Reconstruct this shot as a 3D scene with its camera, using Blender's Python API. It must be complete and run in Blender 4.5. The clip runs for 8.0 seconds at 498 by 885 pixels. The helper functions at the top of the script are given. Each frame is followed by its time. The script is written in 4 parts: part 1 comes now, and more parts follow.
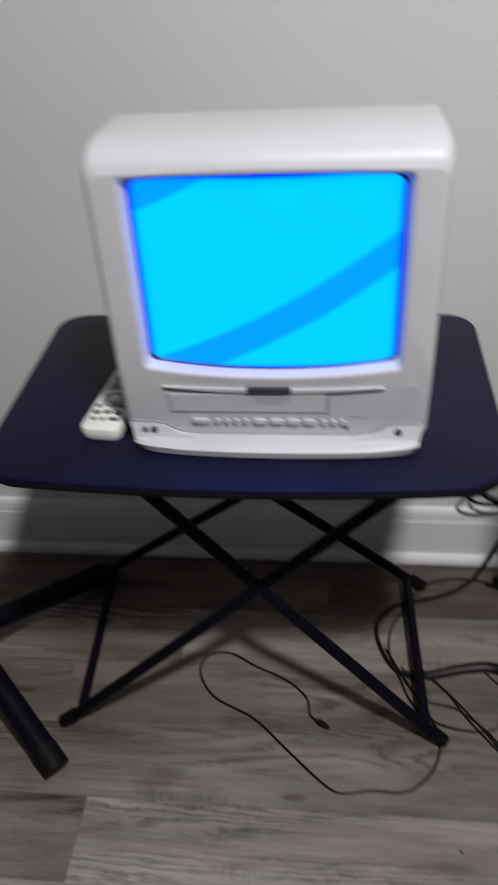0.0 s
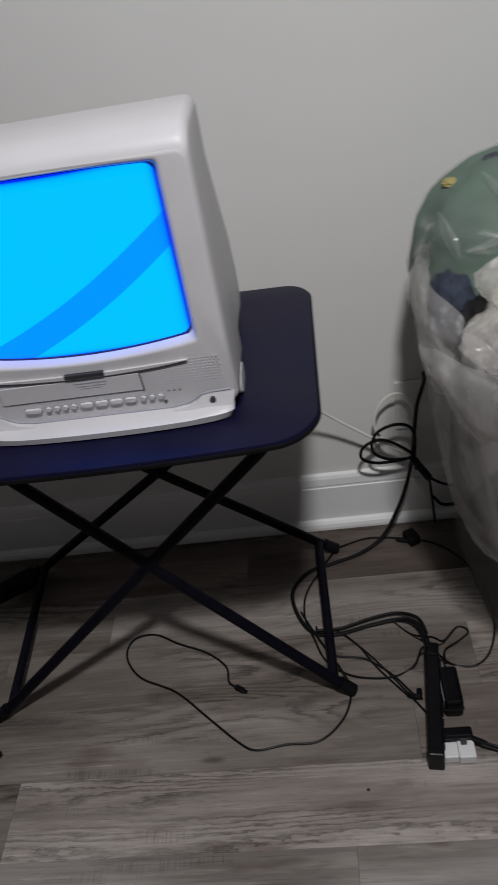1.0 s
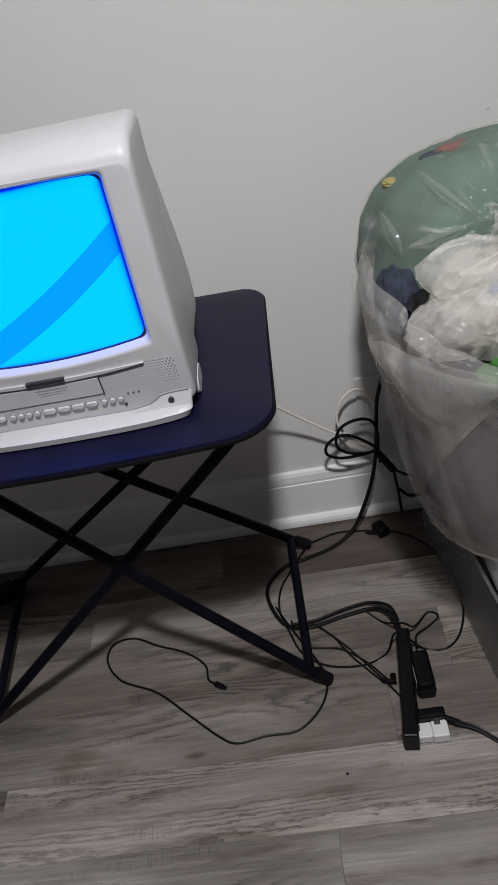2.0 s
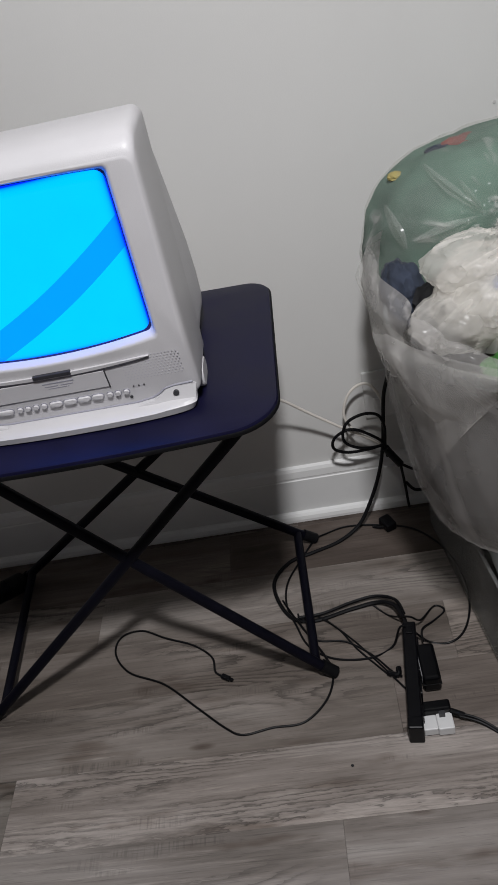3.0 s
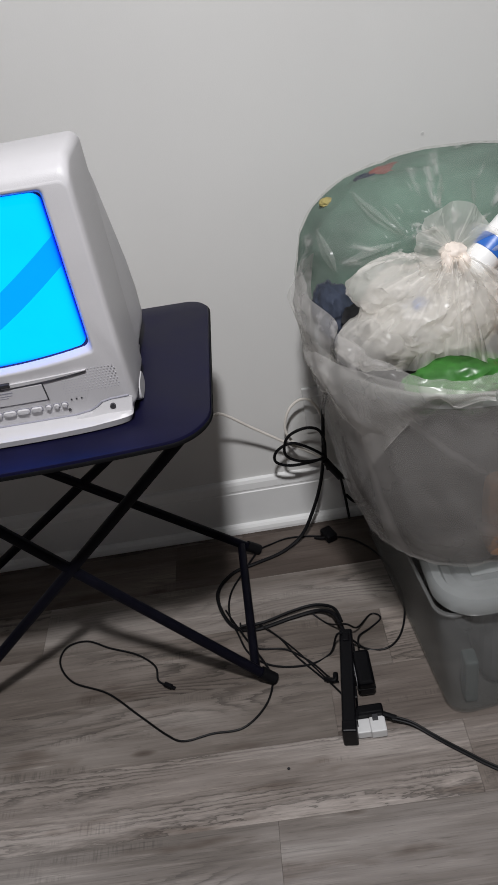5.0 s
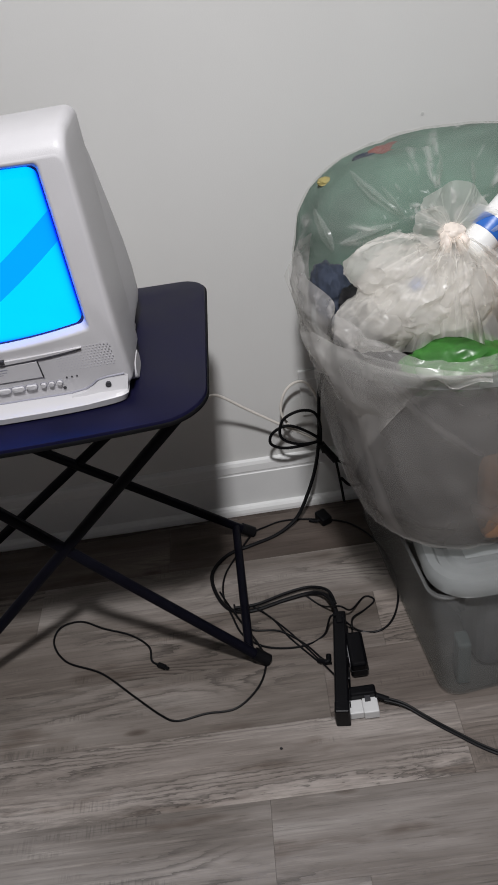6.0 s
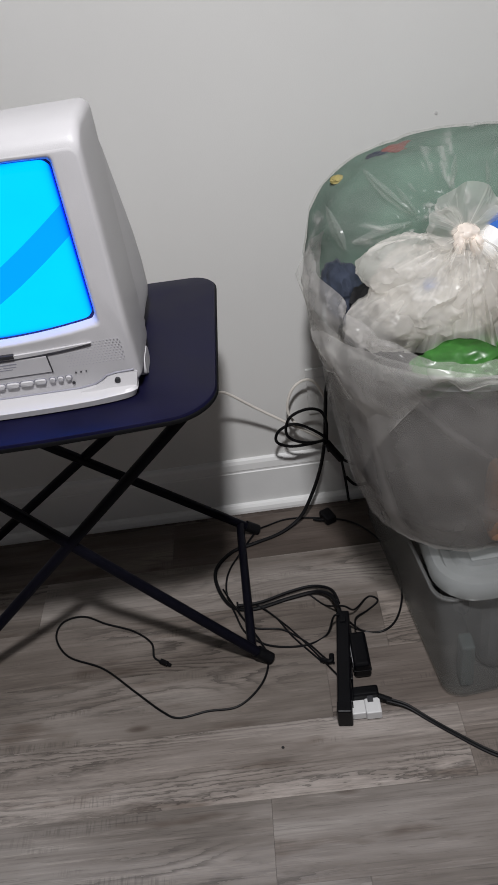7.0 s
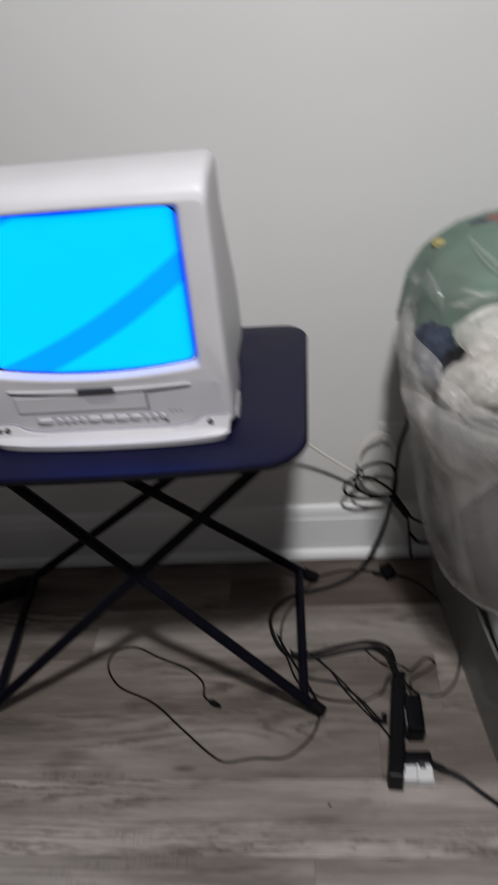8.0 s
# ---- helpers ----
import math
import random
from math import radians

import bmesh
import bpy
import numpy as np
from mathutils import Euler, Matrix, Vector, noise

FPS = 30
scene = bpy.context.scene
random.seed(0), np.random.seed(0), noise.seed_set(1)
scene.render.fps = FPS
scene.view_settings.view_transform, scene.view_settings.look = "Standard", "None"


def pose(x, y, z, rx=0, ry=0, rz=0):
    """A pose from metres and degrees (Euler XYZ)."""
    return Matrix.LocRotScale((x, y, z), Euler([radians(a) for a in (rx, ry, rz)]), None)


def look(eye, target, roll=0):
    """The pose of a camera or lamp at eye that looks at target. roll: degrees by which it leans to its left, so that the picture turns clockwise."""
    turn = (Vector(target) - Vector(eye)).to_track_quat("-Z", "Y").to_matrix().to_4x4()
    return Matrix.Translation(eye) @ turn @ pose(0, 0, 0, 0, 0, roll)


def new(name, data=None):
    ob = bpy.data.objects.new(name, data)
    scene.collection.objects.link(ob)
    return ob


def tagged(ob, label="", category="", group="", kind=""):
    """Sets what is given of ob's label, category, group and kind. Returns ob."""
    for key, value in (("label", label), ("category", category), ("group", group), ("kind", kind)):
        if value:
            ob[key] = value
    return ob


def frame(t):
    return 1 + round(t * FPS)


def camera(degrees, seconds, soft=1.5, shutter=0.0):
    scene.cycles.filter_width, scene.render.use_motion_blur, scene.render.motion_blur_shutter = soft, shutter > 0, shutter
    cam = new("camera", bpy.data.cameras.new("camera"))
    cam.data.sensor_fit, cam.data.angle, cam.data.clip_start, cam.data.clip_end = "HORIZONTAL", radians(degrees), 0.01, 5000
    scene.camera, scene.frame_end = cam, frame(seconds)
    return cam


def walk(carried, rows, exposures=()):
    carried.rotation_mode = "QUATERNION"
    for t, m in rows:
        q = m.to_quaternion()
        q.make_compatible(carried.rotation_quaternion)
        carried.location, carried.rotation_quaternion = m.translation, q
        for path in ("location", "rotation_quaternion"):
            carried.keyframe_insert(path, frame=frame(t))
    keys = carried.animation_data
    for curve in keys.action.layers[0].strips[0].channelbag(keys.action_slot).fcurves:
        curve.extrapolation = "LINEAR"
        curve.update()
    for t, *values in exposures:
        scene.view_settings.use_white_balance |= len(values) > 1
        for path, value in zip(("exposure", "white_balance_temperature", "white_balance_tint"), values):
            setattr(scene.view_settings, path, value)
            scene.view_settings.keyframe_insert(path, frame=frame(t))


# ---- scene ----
cam = camera(35.5, 8.0, shutter=0.4)
PATH = [
    (0, (0.149, -1.246, 1.256), (-0.069, 0.336, 0.052), -3.9),
    (0.1, (0.191, -1.227, 1.245), (-0.015, 0.322, -0.003), -5.6),
    (0.2, (0.224, -1.246, 1.23), (0.005, 0.299, -0.02), -7.7),
    (0.3, (0.225, -1.253, 1.243), (0.013, 0.293, -0.008), -7.9),
    (0.4, (0.235, -1.27, 1.246), (-0.001, 0.299, 0.028), -8.9),
    (0.5, (0.25, -1.263, 1.255), (-0.021, 0.315, 0.056), -8.0),
    (0.6, (0.270, -1.268, 1.254), (-0.011, 0.317, 0.067), -8.1),
    (0.7, (0.301, -1.278, 1.252), (0.021, 0.305, 0.063), -8.9),
    (1, (0.371, -1.309, 1.247), (0.141, 0.273, 0.046), -11.4),
    (1.5, (0.398, -1.337, 1.251), (0.232, 0.262, 0.061), -13.1),
    (3, (0.409, -1.361, 1.249), (0.201, 0.234, 0.059), -13.9),
    (3.5, (0.43, -1.362, 1.249), (0.269, 0.226, 0.043), -13.6),
    (4, (0.45, -1.377, 1.264), (0.361, 0.231, 0.079), -12.2),
    (5.5, (0.449, -1.406, 1.265), (0.34, 0.21, 0.091), -11.3),
    (6, (0.447, -1.405, 1.257), (0.35, 0.188, 0.052), -10.9),
    (6.5, (0.437, -1.4, 1.257), (0.337, 0.184, 0.04), -10.5),
    (7, (0.437, -1.399, 1.258), (0.336, 0.188, 0.046), -10.0),
    (7.3, (0.449, -1.402, 1.255), (0.361, 0.188, 0.046), -10.2),
    (7.5, (0.443, -1.401, 1.254), (0.348, 0.177, 0.029), -10.1),
    (7.7, (0.423, -1.389, 1.265), (0.31, 0.172, 0.02), -9.0),
    (7.8, (0.413, -1.395, 1.269), (0.275, 0.192, 0.059), -8.4),
    (7.9, (0.4, -1.401, 1.274), (0.235, 0.21, 0.101), -7.8),
    (8, (0.378, -1.397, 1.283), (0.179, 0.245, 0.16), -6.5),
]
walk(cam, [(t, look(eye, target, roll)) for t, eye, target, roll in PATH],
     exposures=[(0, -0.10), (0.4, -0.33), (1.0, -0.37), (1.5, -0.19), (3.0, -0.12), (4.0, 0.0), (7.5, 0.0), (8.0, -0.05)])
LAMP_WATTS, LAMP_COLOUR, SCREEN_GLOW = 52.0, (0.99, 0.985, 1.005), 4.0

# ---- world and light ----
world = bpy.data.worlds.new("world")
scene.world = world
world.use_nodes = True
world.node_tree.nodes["Background"].inputs[0].default_value = (0.9, 0.95, 1.0, 1)
world.node_tree.nodes["Background"].inputs[1].default_value = 0.02
lamp_data = bpy.data.lights.new("ceiling_lamp_light", "AREA")
lamp_data.shape, lamp_data.size, lamp_data.energy, lamp_data.color = "DISK", 0.17, LAMP_WATTS, LAMP_COLOUR
lamp = new("ceiling_lamp_light", lamp_data)
lamp.matrix_world = pose(0.53, -1.47, 2.40)

# ---- materials ----


def material(name, colour, rough=0.5, metal=0.0):
    m = bpy.data.materials.new(name)
    m.use_nodes = True
    b = m.node_tree.nodes["Principled BSDF"]
    b.inputs["Base Color"].default_value = (*colour, 1)
    b.inputs["Roughness"].default_value = rough
    b.inputs["Metallic"].default_value = metal
    return m


def node(m, kind, **values):
    n = m.node_tree.nodes.new(kind)
    for key, value in values.items():
        n.inputs[key.replace("_", " ")].default_value = value
    return n


def wire(m, a, out, b, inp):
    m.node_tree.links.new(a.outputs[out], b.inputs[inp])


def coords(m, scale=(1, 1, 1)):
    tex = m.node_tree.nodes.new("ShaderNodeTexCoord")
    mp = m.node_tree.nodes.new("ShaderNodeMapping")
    mp.inputs["Scale"].default_value = scale
    wire(m, tex, "Object", mp, "Vector")
    return mp


def ramp(m, stops):
    r = m.node_tree.nodes.new("ShaderNodeValToRGB")
    while len(r.color_ramp.elements) < len(stops):
        r.color_ramp.elements.new(0.5)
    for e, (p, c) in zip(r.color_ramp.elements, stops):
        e.position, e.color = p, (*c, 1)
    return r


def worn(name, colour, rough=0.5, spread=0.12, fine=180.0, coarse=6.0, bump=0.15, metal=0.0):
    """A plain surface with cloudy tone, a fine grain and uneven gloss."""
    m = material(name, colour, rough, metal)
    b = m.node_tree.nodes["Principled BSDF"]
    at = coords(m)
    big = node(m, "ShaderNodeTexNoise", Scale=coarse, Detail=4.0, Roughness=0.6)
    small = node(m, "ShaderNodeTexNoise", Scale=fine, Detail=2.0)
    wire(m, at, 0, big, "Vector")
    wire(m, at, 0, small, "Vector")
    lo = tuple(c * (1 - spread) for c in colour)
    hi = tuple(min(1, c * (1 + spread)) for c in colour)
    r = ramp(m, [(0.3, lo), (0.7, hi)])
    wire(m, big, "Fac", r, "Fac")
    wire(m, r, "Color", b, "Base Color")
    rr = ramp(m, [(0.3, (rough * 0.85,) * 3), (0.7, (min(1, rough * 1.15),) * 3)])
    wire(m, big, "Fac", rr, "Fac")
    wire(m, rr, "Color", b, "Roughness")
    bp = node(m, "ShaderNodeBump", Strength=bump, Distance=0.001)
    wire(m, small, "Fac", bp, "Height")
    wire(m, bp, "Normal", b, "Normal")
    return m


def wood(name="vinyl_plank", heart=0.50, ragged_by=0.9, dark=0.42, light=0.97, stretch=1.25, rings=26.0):
    """Grey-brown vinyl planks: long grain, whitish limed streaks, dark knots, each plank its own tone."""
    m = material(name, (0.3, 0.26, 0.23), 0.5)
    b = m.node_tree.nodes["Principled BSDF"]
    b.inputs["Specular IOR Level"].default_value = 0.28
    tex = m.node_tree.nodes.new("ShaderNodeTexCoord")
    info = m.node_tree.nodes.new("ShaderNodeObjectInfo")
    shift = m.node_tree.nodes.new("ShaderNodeVectorMath")
    shift.operation = "MULTIPLY_ADD"
    shift.inputs[1].default_value = (13.0, 7.0, 3.0)
    wire(m, info, "Random", shift, 0)
    wire(m, tex, "Object", shift, 2)

    def at(scale):
        mp = m.node_tree.nodes.new("ShaderNodeMapping")
        mp.inputs["Scale"].default_value = scale
        wire(m, shift, 0, mp, "Vector")
        return mp
    def grain(scale, detail, rough=0.6, twist=0.0):
        n = node(m, "ShaderNodeTexNoise", Scale=1.0, Detail=detail, Roughness=rough, Distortion=twist)
        wire(m, at(scale), 0, n, "Vector")
        return n

    def calc(op, p, q, r=None):
        k = m.node_tree.nodes.new("ShaderNodeMath")
        k.operation = op
        for i, v in enumerate((p, q, r)):
            if isinstance(v, (int, float)):
                k.inputs[i].default_value = v
            elif v is not None:
                m.node_tree.links.new(v.outputs[0], k.inputs[i])
        return k

    def tones(source, stops):
        r = ramp(m, [(p, c if isinstance(c, tuple) else (c, c, c)) for p, c in stops])
        wire(m, source, 0, r, "Fac")
        return r
    base = tones(grain((1.6, 11.0, 1.0), 4.0, 0.6, 0.3), [(0.3, (0.128, 0.113, 0.102)), (0.44, (0.182, 0.163, 0.149)), (0.56, (0.250, 0.229, 0.214)), (0.70, (0.335, 0.315, 0.298))])
    # arches of heart grain, as thin ragged dark lines
    field = calc("MULTIPLY", grain((stretch, 7.5, 1.0), 1.5, 0.4, 0.2), rings)
    ragged = calc("MULTIPLY_ADD", grain((26.0, 150.0, 1.0), 3.0), ragged_by, field)
    lines = tones(calc("FRACT", ragged, 0.0), [(0.0, dark), (0.14, dark + 0.16), (0.34, 0.96), (0.6, 1.22), (0.85, 1.10), (1.0, 0.88)])
    mr = tones(grain((1.1, 5.0, 2.0), 2.0), [(heart, 0.05), (heart + 0.10, 0.95)])
    streak = grain((5.0, 230.0, 1.0), 5.0, 0.72)
    fine = tones(streak, [(0.32, 0.68), (0.47, 0.95), (0.6, 1.04), (0.74, 1.26)])
    pores = tones(grain((20.0, 420.0, 1.0), 2.0), [(0.30, 0.45), (0.40, 1.0)])
    lime = tones(grain((7.0, 95.0, 4.0), 5.0, 0.7), [(0.56, 1.0), (0.72, 1.5)])
    stains = tones(grain((4.0, 16.0, 3.0), 3.0, 0.6), [(0.30, (0.52, 0.46, 0.42)), (0.42, 1.0)])
    sawn = tones(grain((260.0, 14.0, 1.0), 2.0), [(0.38, 0.70), (0.52, 1.0)])
    where_sawn = tones(grain((5.0, 22.0, 5.0), 2.0), [(0.60, 0.0), (0.68, 0.8)])
    knots = node(m, "ShaderNodeTexVoronoi", Scale=1.0)
    wire(m, at((2.1, 7.0, 1.0)), 0, knots, "Vector")
    kr = tones(knots, [(0.0, (0.25, 0.21, 0.19)), (0.03, (0.5, 0.45, 0.42)), (0.06, 1.0)])

    def times(a, ao, c, co, fac=1.0, fac_from=None):
        x = m.node_tree.nodes.new("ShaderNodeMix")
        x.data_type, x.blend_type = "RGBA", "MULTIPLY"
        x.inputs[0].default_value = fac
        if fac_from:
            wire(m, fac_from, "Color", x, 0)
        m.node_tree.links.new(a.outputs[ao], x.inputs[6])
        m.node_tree.links.new(c.outputs[co], x.inputs[7])
        return x
    c1 = times(base, "Color", lines, "Color", fac_from=mr)
    calm = tones(grain((2.2, 10.0, 6.0), 2.0), [(0.36, 0.30), (0.60, 1.0)])
    c2 = times(c1, 2, fine, "Color", fac_from=calm)
    c2 = times(c2, 2, pores, "Color", 0.4)
    c2 = times(c2, 2, lime, "Color", 0.8)
    c2 = times(c2, 2, stains, "Color", 0.8)
    c2 = times(c2, 2, sawn, "Color", fac_from=where_sawn)
    c3 = times(c2, 2, kr, "Color", 0.8)
    tone = ramp(m, [(0.0, (0.74 * light, 0.70 * light, 0.68 * light)), (0.5, (0.98 * light, 0.96 * light, 0.95 * light)), (1.0, (1.18 * light, 1.18 * light, 1.19 * light))])
    wire(m, info, "Random", tone, "Fac")
    c4 = times(c3, 2, tone, "Color", 1.0)
    # object colour holds the plank's tone and the shade painted on some rows
    c5 = times(c4, 2, info, "Color", 1.0)
    wire(m, c5, 2, b, "Base Color")
    gl = ramp(m, [(0.3, (0.42,) * 3), (0.7, (0.6,) * 3)])
    wire(m, streak, "Fac", gl, "Fac")
    wire(m, gl, "Color", b, "Roughness")
    bp = node(m, "ShaderNodeBump", Strength=0.25, Distance=0.0008)
    wire(m, streak, "Fac", bp, "Height")
    wire(m, bp, "Normal", b, "Normal")
    return m


def film(name, colour, cover, rough=0.2, streaks=0.0, focus=None, turns=5.0, relief=0.0, passing=0.35, crinkle=0.0):
    """Thin cloudy plastic: part of the light passes straight, the rest scatters and shines.
    focus: the place where the film is gathered, from which pleats and paler streaks run."""
    m = material(name, colour, rough)
    t = m.node_tree
    b = t.nodes["Principled BSDF"]
    out = t.nodes["Material Output"]
    clear = t.nodes.new("ShaderNodeBsdfTransparent")
    clear.inputs[0].default_value = (0.97, 0.97, 0.96, 1)
    glow = t.nodes.new("ShaderNodeBsdfTranslucent")
    glow.inputs[0].default_value = (*colour, 1)
    body = t.nodes.new("ShaderNodeMixShader")
    body.inputs[0].default_value = passing
    mix = t.nodes.new("ShaderNodeMixShader")
    at = coords(m)
    n = node(m, "ShaderNodeTexNoise", Scale=7.0, Detail=3.0, Roughness=0.5)
    wire(m, at, 0, n, "Vector")
    cloud = ramp(m, [(0.35, (max(0, cover * 0.75),) * 3), (0.65, (min(1, cover * 1.2),) * 3)])
    wire(m, n, "Fac", cloud, "Fac")
    if focus:
        away = t.nodes.new("ShaderNodeVectorMath")
        away.operation = "SUBTRACT"
        away.inputs[1].default_value = focus
        wire(m, at, 0, away, 0)
        unit = t.nodes.new("ShaderNodeVectorMath")
        unit.operation = "NORMALIZE"
        wire(m, away, 0, unit, 0)
        far = t.nodes.new("ShaderNodeVectorMath")
        far.operation = "MULTIPLY_ADD"
        far.inputs[1].default_value = (0.9, 0.9, 0.9)
        wire(m, away, 0, far, 0)
        wide = t.nodes.new("ShaderNodeVectorMath")
        wide.operation = "SCALE"
        wide.inputs["Scale"].default_value = turns
        wire(m, unit, 0, wide, 0)
        wire(m, wide, 0, far, 2)
        pleat = node(m, "ShaderNodeTexNoise", Scale=1.0, Detail=2.0, Roughness=0.45, Distortion=0.2)
        wire(m, far, 0, pleat, "Vector")
        er = ramp(m, [(0.56, (0,) * 3), (0.62, (streaks * 0.35,) * 3), (0.70, (streaks,) * 3)])
        wire(m, pleat, "Fac", er, "Fac")
        both = t.nodes.new("ShaderNodeMath")
        both.operation = "ADD"
        both.use_clamp = True
        wire(m, cloud, "Color", both, 0)
        wire(m, er, "Color", both, 1)
        wire(m, both, 0, mix, 0)
        bp = node(m, "ShaderNodeBump", Strength=0.8, Distance=relief)
        wire(m, pleat, "Fac", bp, "Height")
    else:
        wire(m, cloud, "Color", mix, 0)
        bp = node(m, "ShaderNodeBump", Strength=0.12, Distance=0.004)
        wire(m, n, "Fac", bp, "Height")
    if crinkle:
        # small sharp facets of crumpled film, drawn out unevenly
        bend = node(m, "ShaderNodeTexNoise", Scale=9.0, Detail=2.0)
        wire(m, at, 0, bend, "Vector")
        shifted = t.nodes.new("ShaderNodeVectorMath")
        shifted.operation = "MULTIPLY_ADD"
        shifted.inputs[1].default_value = (0.09, 0.09, 0.09)
        wire(m, bend, "Color", shifted, 0)
        wire(m, at, 0, shifted, 2)
        cells = node(m, "ShaderNodeTexVoronoi", Scale=26.0)
        wire(m, shifted, 0, cells, "Vector")
        facets = node(m, "ShaderNodeBump", Strength=0.9, Distance=crinkle)
        wire(m, cells, "Distance", facets, "Height")
        wire(m, bp, "Normal", facets, "Normal")
        bp = facets
        wire(m, bp, "Normal", glow, "Normal")
    wire(m, bp, "Normal", b, "Normal")
    wire(m, b, 0, body, 1)
    wire(m, glow, 0, body, 2)
    wire(m, clear, 0, mix, 1)
    wire(m, body, 0, mix, 2)
    wire(m, mix, 0, out, 0)
    return m


def picture_tube():
    """Lit blue picture with darker bands running up to the right."""
    m = material("lit_screen", (0.002, 0.004, 0.012), 0.12)
    t = m.node_tree
    b = t.nodes["Principled BSDF"]
    b.inputs["Specular IOR Level"].default_value = 0.04
    at = coords(m)
    parts = t.nodes.new("ShaderNodeSeparateXYZ")
    wire(m, at, 0, parts, 0)

    def calc(op, a, c):
        k = t.nodes.new("ShaderNodeMath")
        k.operation = op
        for i, v in enumerate((a, c)):
            if isinstance(v, (int, float)):
                k.inputs[i].default_value = v
            else:
                t.links.new(v, k.inputs[i])
        return k.outputs[0]
    x = calc("SUBTRACT", parts.outputs[0], TVX)
    z = calc("SUBTRACT", parts.outputs[2], 0.911)
    bow = calc("MULTIPLY", calc("MULTIPLY", x, x), 0.7)
    s = calc("SUBTRACT", calc("SUBTRACT", z, calc("MULTIPLY", x, 0.555)), bow)
    # band edges: a broad one below the middle, and a corner of the next one
    low = calc("MULTIPLY", calc("GREATER_THAN", s, -0.078), calc("LESS_THAN", s, -0.0395))
    high = calc("GREATER_THAN", s, 0.130)
    band = calc("MAXIMUM", low, high)
    ripple = node(m, "ShaderNodeTexNoise", Scale=26.0, Detail=2.0)
    wire(m, at, 0, ripple, "Vector")
    col = t.nodes.new("ShaderNodeMix")
    col.data_type = "RGBA"
    t.links.new(band, col.inputs[0])
    col.inputs[6].default_value = (0.0, 0.178, 1.0, 1)
    col.inputs[7].default_value = (0.0, 0.100, 1.0, 1)
    # the tube's picture dims to a deep blue along its border
    far_x = calc("POWER", calc("ABSOLUTE", calc("DIVIDE", x, 0.1345), 0), 44.0)
    far_z = calc("POWER", calc("ABSOLUTE", calc("DIVIDE", calc("ADD", z, calc("SUBTRACT", 0.006, calc("MULTIPLY", calc("MULTIPLY", x, x), 0.33))), 0.1065), 0), 44.0)
    rim = calc("MINIMUM", calc("MULTIPLY", calc("ADD", far_x, far_z), 1.1), 1.0)
    edge = t.nodes.new("ShaderNodeMix")
    edge.data_type = "RGBA"
    t.links.new(rim, edge.inputs[0])
    t.links.new(col.outputs[2], edge.inputs[6])
    edge.inputs[7].default_value = (0.0, 0.008, 0.36, 1)
    t.links.new(edge.outputs[2], b.inputs["Emission Color"])
    amount = calc("ADD", calc("MULTIPLY", ripple.outputs["Fac"], 0.25), SCREEN_GLOW - 0.12)
    t.links.new(amount, b.inputs["Emission Strength"])
    return m


TVX = 0.079


def dull(m, level):
    m.node_tree.nodes["Principled BSDF"].inputs["Specular IOR Level"].default_value = level
    return m


wall_paint = worn("wall_paint", (0.715, 0.71, 0.692), 0.6, 0.02, 420.0, 1.5, 0.12)
trim_paint = worn("trim_paint", (0.80, 0.80, 0.79), 0.38, 0.03, 200.0, 8.0, 0.05)
bounce_paint = worn("bounce_wall_paint", (0.46, 0.46, 0.475), 0.7, 0.05, 300.0, 1.5, 0.1)
ceiling_paint = worn("ceiling_paint", (0.62, 0.62, 0.62), 0.8, 0.03)
plank_wood = wood()
heart_wood = wood("heart_grain_plank", 0.39, 1.7, 0.44, 1.36, 0.5, 34.0)
joint_dark = material("joint_dark", (0.17, 0.15, 0.138), 0.9)
tv_shell = worn("cream_plastic", (0.56, 0.55, 0.565), 0.45, 0.035, 900.0, 9.0, 0.18)
tv_dark = material("dark_recess", (0.03, 0.03, 0.035), 0.5)
# black surround with the screen's blue glow mixed into its colour
tube_edge_glow = material("blue_tinted_tube_edge", (0.016, 0.022, 0.10), 0.25)
scuff_grey = material("scuff_grey", (0.60, 0.595, 0.58), 0.7)
grille_grey = material("grille_grey", (0.50, 0.49, 0.53), 0.7)
# grey of print and keys, also of shade painted into seams
ink_and_shade_grey = material("ink_and_shade_grey", (0.30, 0.30, 0.35), 0.6)
screen_lit = picture_tube()
# black laminate; its blue is screen glow put into the colour
table_black = dull(worn("black_laminate_with_glow", (0.0045, 0.0042, 0.021), 0.42, 0.2, 500.0, 12.0, 0.12), 0.2)
tube_black = dull(worn("black_powder_coat", (0.0035, 0.0035, 0.007), 0.42, 0.2, 700.0, 30.0, 0.1), 0.08)
rubber_black = dull(worn("black_rubber", (0.004, 0.004, 0.005), 0.6, 0.2, 300.0, 20.0, 0.1), 0.15)
cable_black = dull(worn("black_cable", (0.004, 0.004, 0.005), 0.45, 0.2), 0.2)
cable_cream = worn("cream_cable", (0.74, 0.70, 0.64), 0.5, 0.06)
plastic_black = dull(worn("black_plastic", (0.003, 0.003, 0.004), 0.34, 0.2, 400.0, 20.0, 0.1), 0.15)
charger_white = worn("charger_white", (0.60, 0.60, 0.60), 0.5, 0.04)
plastic_white = worn("white_plastic", (0.78, 0.78, 0.77), 0.4, 0.03)
remote_cream = worn("remote_cream", (0.76, 0.75, 0.70), 0.45, 0.03)
button_grey = material("button_grey", (0.10, 0.10, 0.11), 0.6)
bin_plastic = film("frosted_bin", (0.36, 0.365, 0.365), 0.30, 0.25)
lid_plastic = film("frosted_lid", (0.50, 0.52, 0.52), 0.50, 0.2)
tub_plastic = film("frosted_tub", (0.37, 0.355, 0.348), 0.40, 0.32)
